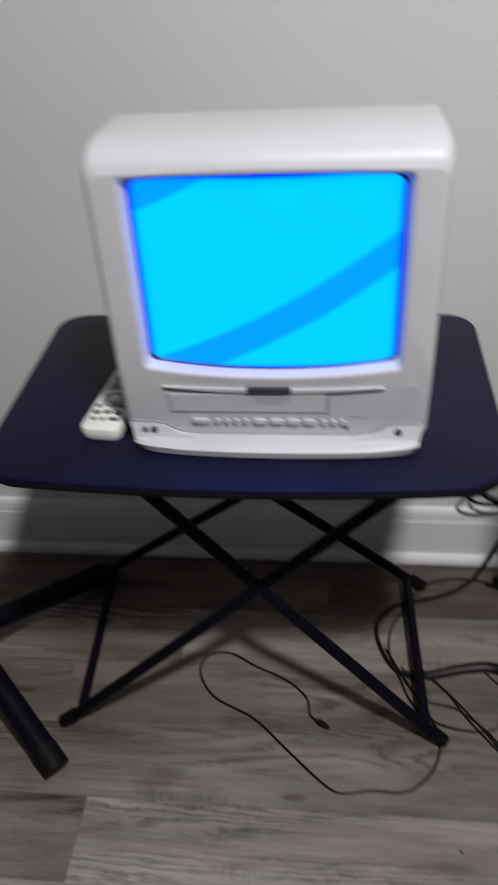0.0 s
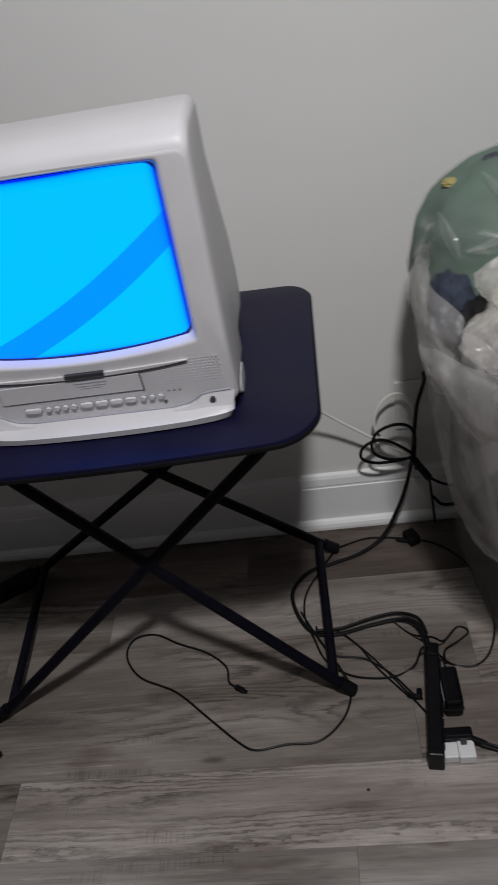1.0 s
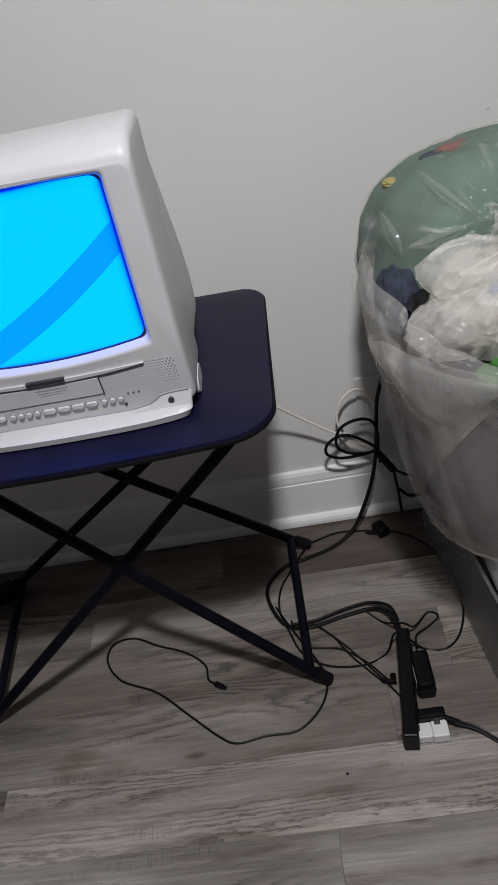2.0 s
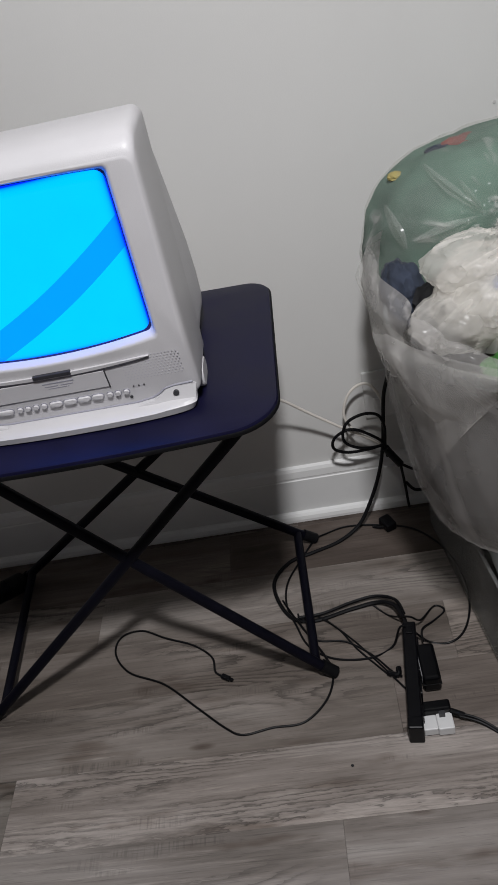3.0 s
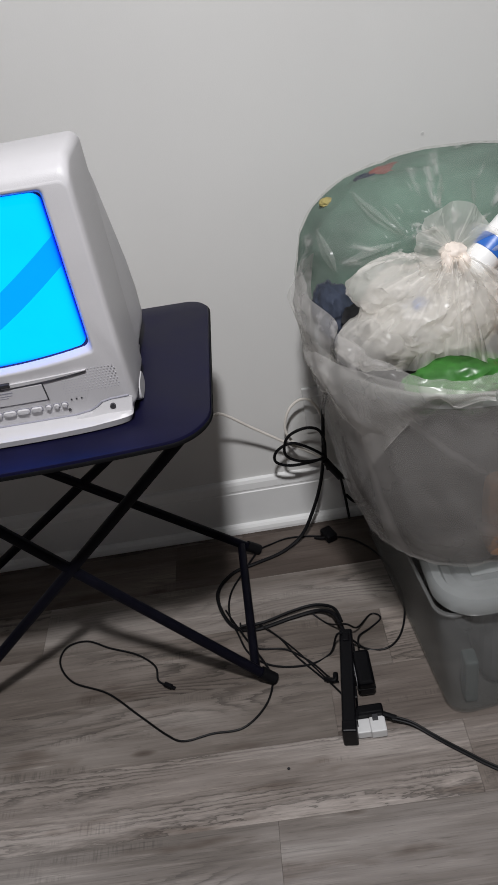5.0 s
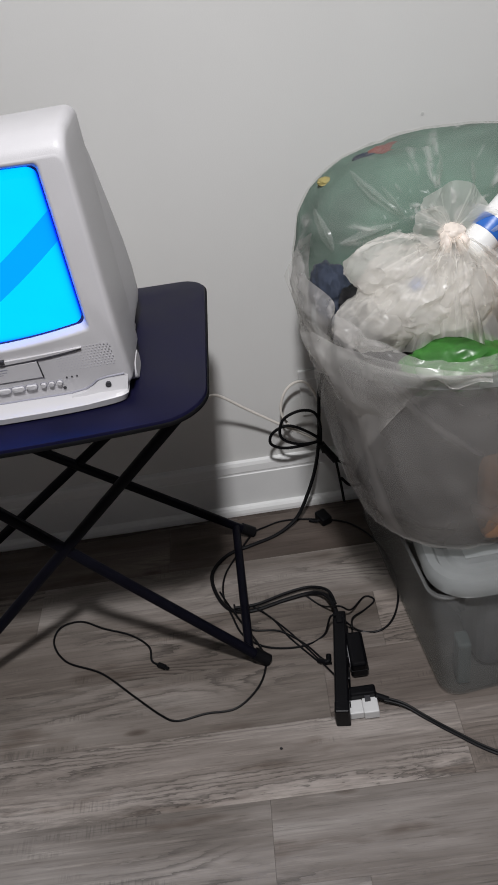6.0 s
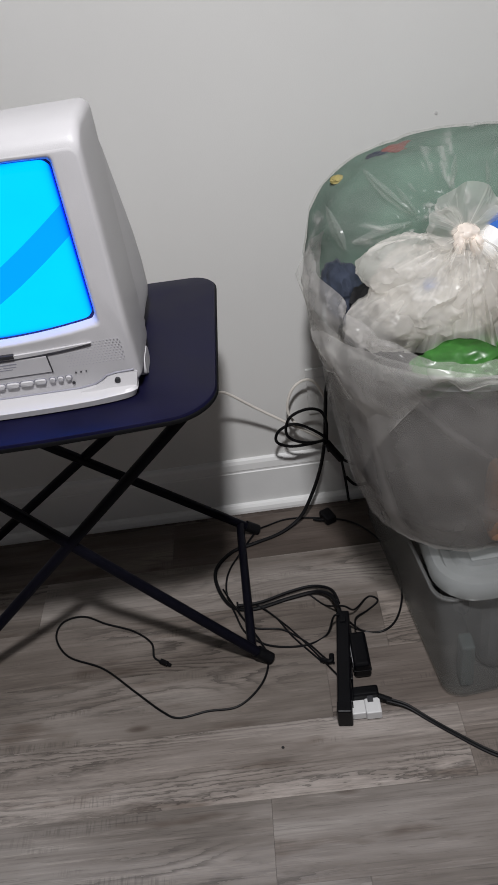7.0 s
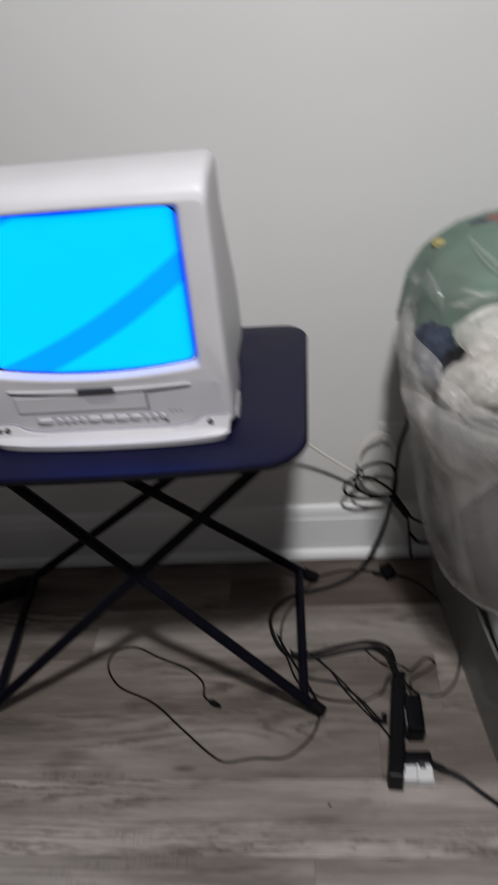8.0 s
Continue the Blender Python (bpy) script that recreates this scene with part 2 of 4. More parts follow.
bag_film = film("clear_bag", (0.62, 0.60, 0.585), 0.34, 0.22, 0.30, (0.47, -0.52, 0.78), 6.0, 0.004)
flap_film = film("loose_flap", (0.84, 0.82, 0.80), 0.30, 0.24, 0.20, (0.48, -0.66, 0.86), 7.0, 0.003, 0.35, 0.003)
pleat_film = film("pleated_film", (0.84, 0.84, 0.82), 0.13, 0.16)
cover_film = film("stretched_bag", (0.82, 0.82, 0.79), 0.09, 0.17, 0.42, (0.70, -0.42, 0.80), 6.6, 0.0025, 0.35, 0.002)
white_film = film("white_bag", (0.98, 0.955, 0.92), 0.36, 0.26, 0.30, (0.705, -0.43, 0.815), 6.0, 0.003, 0.55, 0.003)
knot_film = worn("twisted_bag", (0.74, 0.66, 0.59), 0.4, 0.12, 90.0, 40.0, 0.4)
# white of an added inner mass that brightens the knotted bag
white_filler = film("white_filler", (0.96, 0.94, 0.91), 0.70, 0.5)
green_cloth = worn("sage_green_fleece", (0.090, 0.150, 0.118), 0.9, 0.35, 260.0, 9.0, 0.6)
green_film = worn("bright_green_bag", (0.034, 0.140, 0.024), 0.35, 0.5, 60.0, 24.0, 0.4)
navy_cloth = worn("navy_cloth", (0.026, 0.034, 0.055), 0.85, 0.3, 200.0, 14.0, 0.5)
red_cloth = worn("faded_red_print", (0.19, 0.080, 0.070), 0.8, 0.25, 120.0, 40.0, 0.3)
yellow_cloth = worn("yellow_print", (0.36, 0.30, 0.11), 0.8, 0.2, 120.0, 40.0, 0.3)
black_cloth = worn("black_stuff", (0.015, 0.015, 0.017), 0.8, 0.3, 80.0, 14.0, 0.4)
tan_card = worn("tan_card", (0.56, 0.26, 0.10), 0.7, 0.15, 90.0, 12.0, 0.2)
teal_card = worn("teal_card", (0.16, 0.20, 0.205), 0.6, 0.2, 60.0, 12.0, 0.2)
dark_fill = worn("dark_fill", (0.06, 0.059, 0.059), 0.8, 0.4, 60.0, 9.0, 0.3)
grey_card = worn("grey_card", (0.20, 0.20, 0.21), 0.7, 0.3, 60.0, 9.0, 0.2)
blue_label = worn("blue_label", (0.02, 0.12, 0.46), 0.4, 0.1)

# ---- building helpers ----


def part(name, bm, mat, parent=None, label="", smooth=False):
    mesh = bpy.data.meshes.new(name)
    bmesh.ops.recalc_face_normals(bm, faces=bm.faces)
    bm.to_mesh(mesh)
    bm.free()
    if mat:
        mesh.materials.append(mat)
    if smooth:
        mesh.polygons.foreach_set("use_smooth", [True] * len(mesh.polygons))
        mesh.set_sharp_from_angle(angle=radians(38))
    ob = new(name, mesh)
    if parent:
        ob.parent = parent
        ob.matrix_parent_inverse = WORLD_OF[parent.name].inverted()
    WORLD_OF[ob.name] = Matrix.Identity(4)
    if label:
        ob["label"] = label
    return ob


WORLD_OF = {}


def thing(name, x, y, z, label, category, group=""):
    ob = new(name)
    ob.location = (x, y, z)
    ob.empty_display_size = 0.05
    WORLD_OF[ob.name] = Matrix.Translation((x, y, z))
    return tagged(ob, label, category, group)


def box(x0, x1, y0, y1, z0, z1, bevel=0.0, bm=None, turn=None, segments=2):
    fresh = bmesh.new()
    bmesh.ops.create_cube(fresh, size=1)
    for v in fresh.verts:
        v.co = Vector(((x0 + x1) / 2 + v.co.x * (x1 - x0), (y0 + y1) / 2 + v.co.y * (y1 - y0), (z0 + z1) / 2 + v.co.z * (z1 - z0)))
    if bevel:
        bmesh.ops.bevel(fresh, geom=fresh.edges[:], offset=bevel, segments=segments, affect="EDGES", profile=0.5)
    if turn:
        bmesh.ops.transform(fresh, matrix=turn, verts=fresh.verts)
    return join(bm, fresh)


def join(bm, fresh):
    if bm is None:
        return fresh
    mesh = bpy.data.meshes.new("joined")
    fresh.to_mesh(mesh)
    fresh.free()
    bm.from_mesh(mesh)
    bpy.data.meshes.remove(mesh)
    return bm


def about(x, y, z, rz):
    return Matrix.Translation((x, y, z)) @ Matrix.Rotation(radians(rz), 4, "Z") @ Matrix.Translation((-x, -y, -z))


def loft(rings, close_ends=True, closed=True, bm=None):
    """A skin over rings of equal count."""
    bm = bm or bmesh.new()
    rows = [[bm.verts.new(p) for p in ring] for ring in rings]
    n = len(rows[0])
    for a, b in zip(rows, rows[1:]):
        for i in range(n if closed else n - 1):
            j = (i + 1) % n
            bm.faces.new((a[i], a[j], b[j], b[i]))
    if close_ends:
        bm.faces.new(rows[0][::-1])
        bm.faces.new(rows[-1])
    return bm


def round_rect(hw, hh, r, steps=6, straight=0, r_far=None):
    """Outline of a rounded rectangle, centred, anticlockwise, with points along its straights."""
    pts = []
    q = r_far or r
    for cx, cy, a0 in ((hw - q, hh - q, 0), (-hw + q, hh - q, 90), (-hw + r, -hh + r, 180), (hw - r, -hh + r, 270)):
        for i in range(steps + 1):
            a = radians(a0 + 90 * i / steps)
            bend = q if a0 < 180 else r
            pts.append((cx + bend * math.cos(a), cy + bend * math.sin(a)))
        if straight:
            (ax, ay), (bx, by) = pts[-1], {0: (-hw + q, hh), 90: (-hw, -hh + r), 180: (hw - r, -hh), 270: (hw, hh - q)}[a0]
            pts += [(ax + (bx - ax) * k / straight, ay + (by - ay) * k / straight) for k in range(1, straight)]
    return pts


def tube(points, radius, sides=10, smooth_steps=0, square=False):
    """A round or square bar along points, with capped ends."""
    pts = [Vector(p) for p in points]
    if smooth_steps:
        pts = spline(pts, smooth_steps)
    rings = []
    n = None
    for i, p in enumerate(pts):
        d = (pts[min(i + 1, len(pts) - 1)] - pts[max(i - 1, 0)]).normalized()
        if n is None:
            n = d.orthogonal().normalized() if abs(d.z) > 0.95 else d.cross(Vector((0, 0, 1))).normalized()
        n = (n - d * n.dot(d)).normalized()
        b = d.cross(n)
        k = 4 if square else sides
        rings.append([p + radius * (1.3 if square else 1) * (math.cos(2 * math.pi * (j + (0.5 if square else 0)) / k) * n + math.sin(2 * math.pi * (j + (0.5 if square else 0)) / k) * b) for j in range(k)])
    return loft(rings)


def spline(pts, steps):
    out = []
    for i in range(len(pts) - 1):
        p0, p1, p2, p3 = pts[max(i - 1, 0)], pts[i], pts[i + 1], pts[min(i + 2, len(pts) - 1)]
        for s in range(steps):
            t = s / steps
            out.append(0.5 * (2 * p1 + (p2 - p0) * t + (2 * p0 - 5 * p1 + 4 * p2 - p3) * t * t + (3 * p1 - p0 - 3 * p2 + p3) * t ** 3))
    out.append(pts[-1])
    return out


def disc(x, y, z, r, depth, axis="y", sides=16, bm=None, bevel=0.0):
    fresh = bmesh.new()
    bmesh.ops.create_cone(fresh, cap_ends=True, segments=sides, radius1=r, radius2=r, depth=depth)
    if bevel:
        bmesh.ops.bevel(fresh, geom=[e for e in fresh.edges if all(abs(v.co.z) > depth * 0.4 for v in e.verts) and abs(e.verts[0].co.z - e.verts[1].co.z) < 1e-6], offset=bevel, segments=2, affect="EDGES")
    rot = Matrix.Rotation(radians(90), 4, "X") if axis == "y" else (Matrix.Rotation(radians(90), 4, "Y") if axis == "x" else Matrix.Identity(4))
    bmesh.ops.transform(fresh, matrix=Matrix.Translation((x, y, z)) @ rot, verts=fresh.verts)
    return join(bm, fresh)


def lump(c, r, amount=0.12, freq=3.0, seed=0, cuts=4, flat=None, creases=0.0, knot=None, square=2.0, octaves=5, rays=9, pull=0.28, pleats=0.07):
    """A soft uneven mass: stretched sphere with folds, and creases that run to a knot."""
    bm = bmesh.new()
    bmesh.ops.create_icosphere(bm, subdivisions=cuts, radius=1)
    for v in bm.verts:
        d = v.co.normalized()
        k = (abs(d.x) ** square + abs(d.y) ** square + abs(d.z) ** square) ** (-1 / square)
        k += amount * noise.fractal(d * freq + Vector((seed * 7.3, 1.7 * seed, seed)), 0.6, 2.1, octaves)
        k += creases * (0.5 - abs(noise.noise(d * freq * 2.3 + Vector((seed, 3, 9)))) * 1.6)
        if knot:
            kd = Vector(knot).normalized()
            ang = d.angle(kd)
            side = d - kd * d.dot(kd)
            u = kd.orthogonal().normalized()
            w = kd.cross(u)
            th = math.atan2(side.dot(w), side.dot(u))
            wav = math.sin(th * rays + 2.5 * noise.noise(d * 2)) * math.exp(-ang * 1.3)
            k += pleats * wav + pull * math.exp(-(ang / 0.22) ** 2)
        p = d * k
        v.co = Vector((c[0] + p.x * r[0], c[1] + p.y * r[1], c[2] + p.z * r[2]))
        if flat is not None and v.co.z < flat:
            v.co.z = flat + (v.co.z - flat) * 0.06
    return bm


def crumple(c, r, seed=0, cuts=6, fold=0.16, freq=1.9, knot=None, rays=11, pleats=0.05):
    """A bag of thin film: a soft mass broken into sharp facets and ridges, pleated towards a knot."""
    bm = bmesh.new()
    bmesh.ops.create_icosphere(bm, subdivisions=cuts, radius=1)
    rng = random.Random(seed)
    planes = []
    for _ in range(34):
        n = Vector((rng.gauss(0, 1), rng.gauss(0, 1), rng.gauss(0, 1))).normalized()
        planes.append((n, rng.uniform(0.80, 1.02)))
    at = Vector((seed * 3.7, seed * 1.3, seed * 2.1))
    kd = Vector(knot).normalized() if knot else None
    for v in bm.verts:
        d = v.co.normalized()
        k = 1.12
        for n, h in planes:
            f = d.dot(n)
            if f > 0.3:
                k = min(k, h / f)
        k = 0.45 + 0.55 * k
        bend = d + 0.35 * noise.noise_vector(d * 1.6 + at)
        amp, f = fold, freq
        for _ in range(3):
            k += amp * (0.42 - 1.5 * abs(noise.noise(bend * f + at)))
            amp, f = amp * 0.38, f * 2.3
        if kd:
            ang = d.angle(kd)
            side = d - kd * d.dot(kd)
            u = kd.orthogonal().normalized()
            th = math.atan2(side.dot(kd.cross(u)), side.dot(u))
            k += pleats * (1 - 2 * abs(math.sin(th * rays * 0.5 + 2.0 * noise.noise(d * 2 + at)))) * math.exp(-ang * 0.7)
        v.co = Vector(c) + Vector((d.x * r[0], d.y * r[1], d.z * r[2])) * k
    return bm


# ---- the room ----
X0, X1, Y0, H = -3.0, 3.6, -5.0, 2.45


def slab(name, x0, x1, y0, y1, z0, z1, mat, label):
    return tagged(part(name, box(x0, x1, y0, y1, z0, z1), mat), label, name.split("_")[0], kind="structure")


slab("wall_north", X0 - 0.1, X1 + 0.1, 0.0, 0.1, -0.02, H, wall_paint, "plain off-white painted wall behind the table")
# unseen walls; their grey sets how much light bounces back
slab("wall_south", X0 - 0.1, X1 + 0.1, Y0 - 0.1, Y0, -0.02, H, bounce_paint, "unseen room wall, its grey set for bounced light")
slab("wall_west", X0 - 0.1, X0, Y0, 0.0, -0.02, H, bounce_paint, "unseen room wall, its grey set for bounced light")
slab("wall_east", X1, X1 + 0.1, Y0, 0.0, -0.02, H, bounce_paint, "unseen room wall, its grey set for bounced light")
# unseen ceiling, toned to tune the fill in the shadows
slab("ceiling", X0 - 0.1, X1 + 0.1, Y0 - 0.1, 0.1, H, H + 0.1, ceiling_paint, "unseen ceiling, its tone set for bounced light")
floor = slab("floor", X0 - 0.1, X1 + 0.1, Y0 - 0.1, 0.1, -0.06, -0.006, joint_dark, "grey-brown wood-look vinyl plank floor")


def profile_run(name, pts, x0, x1, label):
    bm = loft([[(x, y, z) for y, z in pts] for x in (x0, x1)])
    return tagged(part(name, bm, trim_paint), label, name, kind="structure")


BB = 0.147
profile_run("baseboard", [(0, 0), (-0.013, 0), (-0.013, BB - 0.034), (-0.0112, BB - 0.032), (-0.0112, BB - 0.028), (-0.0125, BB - 0.026), (-0.0105, BB - 0.010), (-0.007, BB - 0.003), (0, BB)], X0, X1,
            "white painted moulded baseboard along the wall")
profile_run("trim", [(-0.0135, 0), (-0.027, 0), (-0.027, 0.007), (-0.0245, 0.015), (-0.020, 0.0205), (-0.0135, 0.023)], X0, X1, "white shoe moulding at the foot of the baseboard")
mark = disc(0.766, -0.0006, 0.845, 0.0028, 0.001, sides=10)
part("scuff_mark", mark, scuff_grey, bpy.data.objects["wall_north"], "small grey scuff mark")

# ---- folding table ----
TZ = 0.690


def folding_table():
    t = thing("folding_table", 0.035, -0.39, 0, "low black folding table with crossed tubular metal legs", "table")
    cx, cy, hw, hd = 0.035, -0.374, 0.316, 0.200
    out = round_rect(hw, hd, 0.060, 10, 14, 0.040)

    def ring(inset, z):
        pts = []
        for x, y in out:
            k = 1 - inset / hw
            bow = -0.018 * max(0.0, 1 - (x / hw) ** 2) if y < 0 else 0.006 * max(0.0, 1 - (x / hw) ** 2)
            pts.append((cx + x * k, cy + y * (1 - inset / hd) + bow, z))
        return pts
    part("tabletop", loft([ring(0.006, TZ - 0.0145), ring(0.001, TZ - 0.0125), ring(0, TZ - 0.009), ring(0, TZ - 0.005), ring(0.0015, TZ - 0.0015), ring(0.005, TZ)]), table_black, t, "black laminate top with rounded corners, tinted with screen glow", True)
    part("edge_band", loft([ring(-0.001, TZ - 0.0115), ring(-0.0018, TZ - 0.0100), ring(-0.0018, TZ - 0.0065), ring(-0.001, TZ - 0.005)]), rubber_black, t, "black edge band", True)
    R = 0.0100
    legs = ((0.338, -0.455, -0.93, 0.12, 0.615), (-0.328, -0.457, 1.11, 0.12, 0.580), (-0.352, -0.092, 1.24, -0.12, 0.520), (0.330, -0.097, -1.09, -0.12, 0.560))
    for x, y, k, lean, zt in legs:
        low = Vector((x, y, 0.012))
        high = Vector((x + k * zt * 0.98, y + lean * zt, zt))
        part("leg", tube([low, high, Vector((high.x, min(high.y, -0.215), TZ - 0.013))], R, 14), tube_black, t, smooth=True)
        foot_dir = (high - low).normalized()
        part("end_cap", tube([low - foot_dir * 0.012 + Vector((0, 0, 0.004)), low + foot_dir * 0.022 + Vector((0, 0, 0.002))], R + 0.0022, 14), rubber_black, t, "black plastic end cap", True)
    for a, b in ((legs[0], legs[3]), (legs[1], legs[2])):
        up = 0.026
        part("foot_bar", tube([(p[0] + p[2] * up, p[1] + p[3] * up, 0.012 + up) for p in (a, b)], 0.0090, 12), tube_black, t, smooth=True)
    return t


folding_table()

# ---- television with video recorder ----


def television():
    t = thing("television", TVX, -0.36, TZ, "cream plastic tube television with built-in video recorder, showing blue", "television")
    X = TVX

    def section(y, hw, zb, zt, r):
        return [(X + px, y, (zb + zt) / 2 + pz) for px, pz in round_rect(hw, (zt - zb) / 2, r, 6, 16)]
    front = -0.516
    zb, zt = 0.706, 1.046
    top_roll = ((-0.0030, 0.1718, 0.0235), (-0.0015, 0.1735, 0.0190), (0.0015, 0.1750, 0.0140), (0.0060, 0.1758, 0.0095), (0.0130, 0.1763, 0.0055), (0.0220, 0.1763, 0.0025), (0.0340, 0.1763, 0.0005))
    part("front_housing", loft([section(front + dy, hw, zb + 0.002, zt - drop, 0.012) for dy, hw, drop in top_roll]
                               + [section(-0.400, 0.1758, zb, zt - 0.001, 0.013), section(-0.394, 0.1748, zb, zt - 0.003, 0.013), section(-0.390, 0.1720, zb + 0.002, zt - 0.007, 0.013), section(-0.389, 0.10, zb + 0.07, zt - 0.07, 0.014)], close_ends=False), tv_shell, t, "", True)
    part("rear_shell", loft([section(-0.392, 0.1685, zb, 1.022, 0.012), section(-0.372, 0.1690, zb, 1.010, 0.014), section(-0.352, 0.1695, zb, 0.984, 0.018), section(-0.315, 0.1705, zb, 0.912, 0.022), section(-0.285, 0.1715, zb, 0.848, 0.022), section(-0.258, 0.170, zb, 0.790, 0.022),
                             section(-0.225, 0.160, zb, 0.758, 0.02), section(-0.200, 0.138, zb + 0.004, 0.745, 0.016)]), tv_shell, t, "", True)
    # bezel: face plate with the tube's opening, sloping inwards to the glass
    zc, oh, ow = 0.911, 0.1045, 0.141

    def loop(hw, hh, r, y, cz, sag=0.0):
        return [(X + px, y, cz + pz - (sag * (1 - (px / hw) ** 2) if pz < 0 else -sag * 0.25 * (1 - (px / hw) ** 2))) for px, pz in round_rect(hw, hh, r, 8, 16)]
    face_lo, face_hi = zb + 0.002, zt - 0.0235
    cz, hh_face = (face_lo + face_hi) / 2, (face_hi - face_lo) / 2
    part("bezel", loft([loop(0.1718, hh_face, 0.012, front - 0.0030, cz), loop(0.1701, hh_face - 0.0017, 0.011, front - 0.0039, cz), loop(0.1683, hh_face - 0.0035, 0.010, front - 0.0041, cz),
                        loop(ow + 0.0040, oh + 0.0040, 0.007, front - 0.0042, zc, 0.013), loop(ow + 0.002, oh + 0.002, 0.006, front - 0.0042, zc, 0.013), loop(ow - 0.0005, oh - 0.0005, 0.006, front - 0.0025, zc, 0.013),
                        loop(ow - 0.0045, oh - 0.004, 0.008, front + 0.008, zc, 0.013)], close_ends=False), tv_shell, t, "", True)
    part("tube_mask", loft([loop(ow - 0.0044, oh - 0.0039, 0.008, front + 0.0078, zc, 0.013), loop(ow - 0.0062, oh - 0.0056, 0.0120, front + 0.010, zc, 0.013)], close_ends=False), tube_edge_glow, t, "black tube surround tinted with the screen's blue glow", True)
    # domed glass
    bm = bmesh.new()
    rings = []
    for k in range(9):
        f = 1 - k / 9
        rings.append([(X + (p[0] - X) * f, front + 0.010 - 0.009 * (1 - f * f), zc + (p[2] - zc) * f) for p in loop(ow - 0.0060, oh - 0.0054, 0.0125, 0, zc, 0.013)])
    loft(rings, close_ends=False, bm=bm)
    centre = bm.verts.new((X, front + 0.001, zc))
    bm.verts.ensure_lookup_table()
    n = len(rings[0])
    last = [bm.verts[len(bm.verts) - 1 - n + i] for i in range(n)]
    for i in range(n):
        bm.faces.new((last[i], last[(i + 1) % n], centre))
    part("screen", bm, screen_lit, t, "lit bright blue screen with darker slanting bands", True)
    # base with a bowed front lip
    def lip(hw, y, z, bow, back=-0.33, rise=0.0):
        """One level of the base: bowed in front, its upper edge stepping up towards the corners."""
        pts = []
        for i in range(49):
            a = radians(-90 + 180 * i / 48)
            u = min(1.0, max(0.0, (abs(hw * math.sin(a)) - 0.112) / 0.020))
            pts.append((X + hw * math.sin(a), y - bow * math.cos(a * 0.98) ** 0.75, z + rise * u * u * (3 - 2 * u)))
        return pts + [(X + hw * 0.985, back, z + rise), (X - hw * 0.985, back, z + rise)]
    part("base", loft([lip(0.156, front + 0.006, TZ, 0.018), lip(0.163, front + 0.002, TZ + 0.003, 0.022), lip(0.168, front + 0.0, TZ + 0.012, 0.022, rise=0.001), lip(0.167, front + 0.002, TZ + 0.0155, 0.019, rise=0.0012), lip(0.162, front + 0.012, TZ + 0.017, 0.010, rise=0.0015)]),
         tv_shell, t, "", True)
    for k in (-1, 1):
        # ledge at each lower corner, sloping out to the base, its upper edge rising towards the side
        outline = [(0.090, 0.7080), (0.112, 0.7115), (0.122, 0.7165), (0.130, 0.7225), (0.142, 0.7250), (0.1690, 0.7262), (0.1712, 0.7240), (0.1660, 0.7000), (0.094, 0.7000)]
        if k < 0:
            outline = outline[::-1]
        part("corner_ledge", loft([[(X + k * px, front + 0.006, pz) for px, pz in outline], [(X + k * px, front - 0.0048 - 0.45 * max(0.0, 0.7255 - pz), pz) for px, pz in outline]]), tv_shell, t, "sloping corner ledge with sockets")
        # grey strips paint in the shade above the ledges and the base
        shade_line = [(0.088, 0.7088), (0.111, 0.7126), (0.121, 0.7177), (0.129, 0.7238), (0.142, 0.7264), (0.167, 0.7276)]
        part("ledge_groove", tube([(X + k * px, front - 0.0040, pz) for px, pz in shade_line], 0.0016, 8), ink_and_shade_grey, t, "grey strip painting the shade over the ledge")
    part("ledge_groove", tube([(X - 0.090, front - 0.0040, 0.7088), (X + 0.090, front - 0.0040, 0.7088)], 0.0016, 8), ink_and_shade_grey, t, "grey strip painting the shade over the base")
    F = front - 0.0042
    # brow over the cassette door, its shadow painted as a grey crescent, and the catch
    def crescent(w, z, drop, depth, thick):
        up, dn = [], []
        for i in range(25):
            u = -1 + 2 * i / 24
            zz = z - drop * (1 - u * u)
            h = thick * (1 - u * u) ** 0.7 + 0.0003
            up.append((X + w * u, zz + h * 0.5))
            dn.append((X + w * u, zz - h * 0.5))
        line = up + dn[::-1]
        return loft([[(x, F + 0.001, zz) for x, zz in line], [(x, F - depth, zz) for x, zz in line]])
    part("door_brow", crescent(0.124, 0.7815, 0.006, 0.0032, 0.005), tv_shell, t)
    part("brow_undercut", crescent(0.122, 0.7772, 0.006, 0.0009, 0.0066), ink_and_shade_grey, t, "grey crescent painting the shadow under the brow")
    part("door_catch", box(X - 0.029, X + 0.021, F - 0.005, F + 0.001, 0.7745, 0.7805, 0.001), tv_dark, t, "dark catch")
    # grey slab behind the door paints the shade in its gap
    part("door_gap", box(X - 0.1205, X + 0.0625, F - 0.0006, F + 0.001, 0.7425, 0.7705), ink_and_shade_grey, t)
    door = part("cassette_door", box(X - 0.1195, X + 0.0615, F - 0.0016, F + 0.001, 0.7434, 0.7700, 0.0008), tv_shell, t)
    part("door_end", box(X + 0.0612, X + 0.0626, F - 0.0018, F, 0.7428, 0.7702), tv_dark, t)
    # maker's plate and small print as plain bars
    for k, (a, b, z, h) in enumerate(((-0.022, 0.020, 0.7645, 0.0018), (-0.020, -0.002, 0.7600, 0.0012), (0.001, 0.018, 0.7600, 0.0012), (-0.016, 0.012, 0.7565, 0.001))):
        part("print_bar", box(X + a, X + b, F - 0.0019, F - 0.0012, z - h / 2, z + h / 2), ink_and_shade_grey, door)
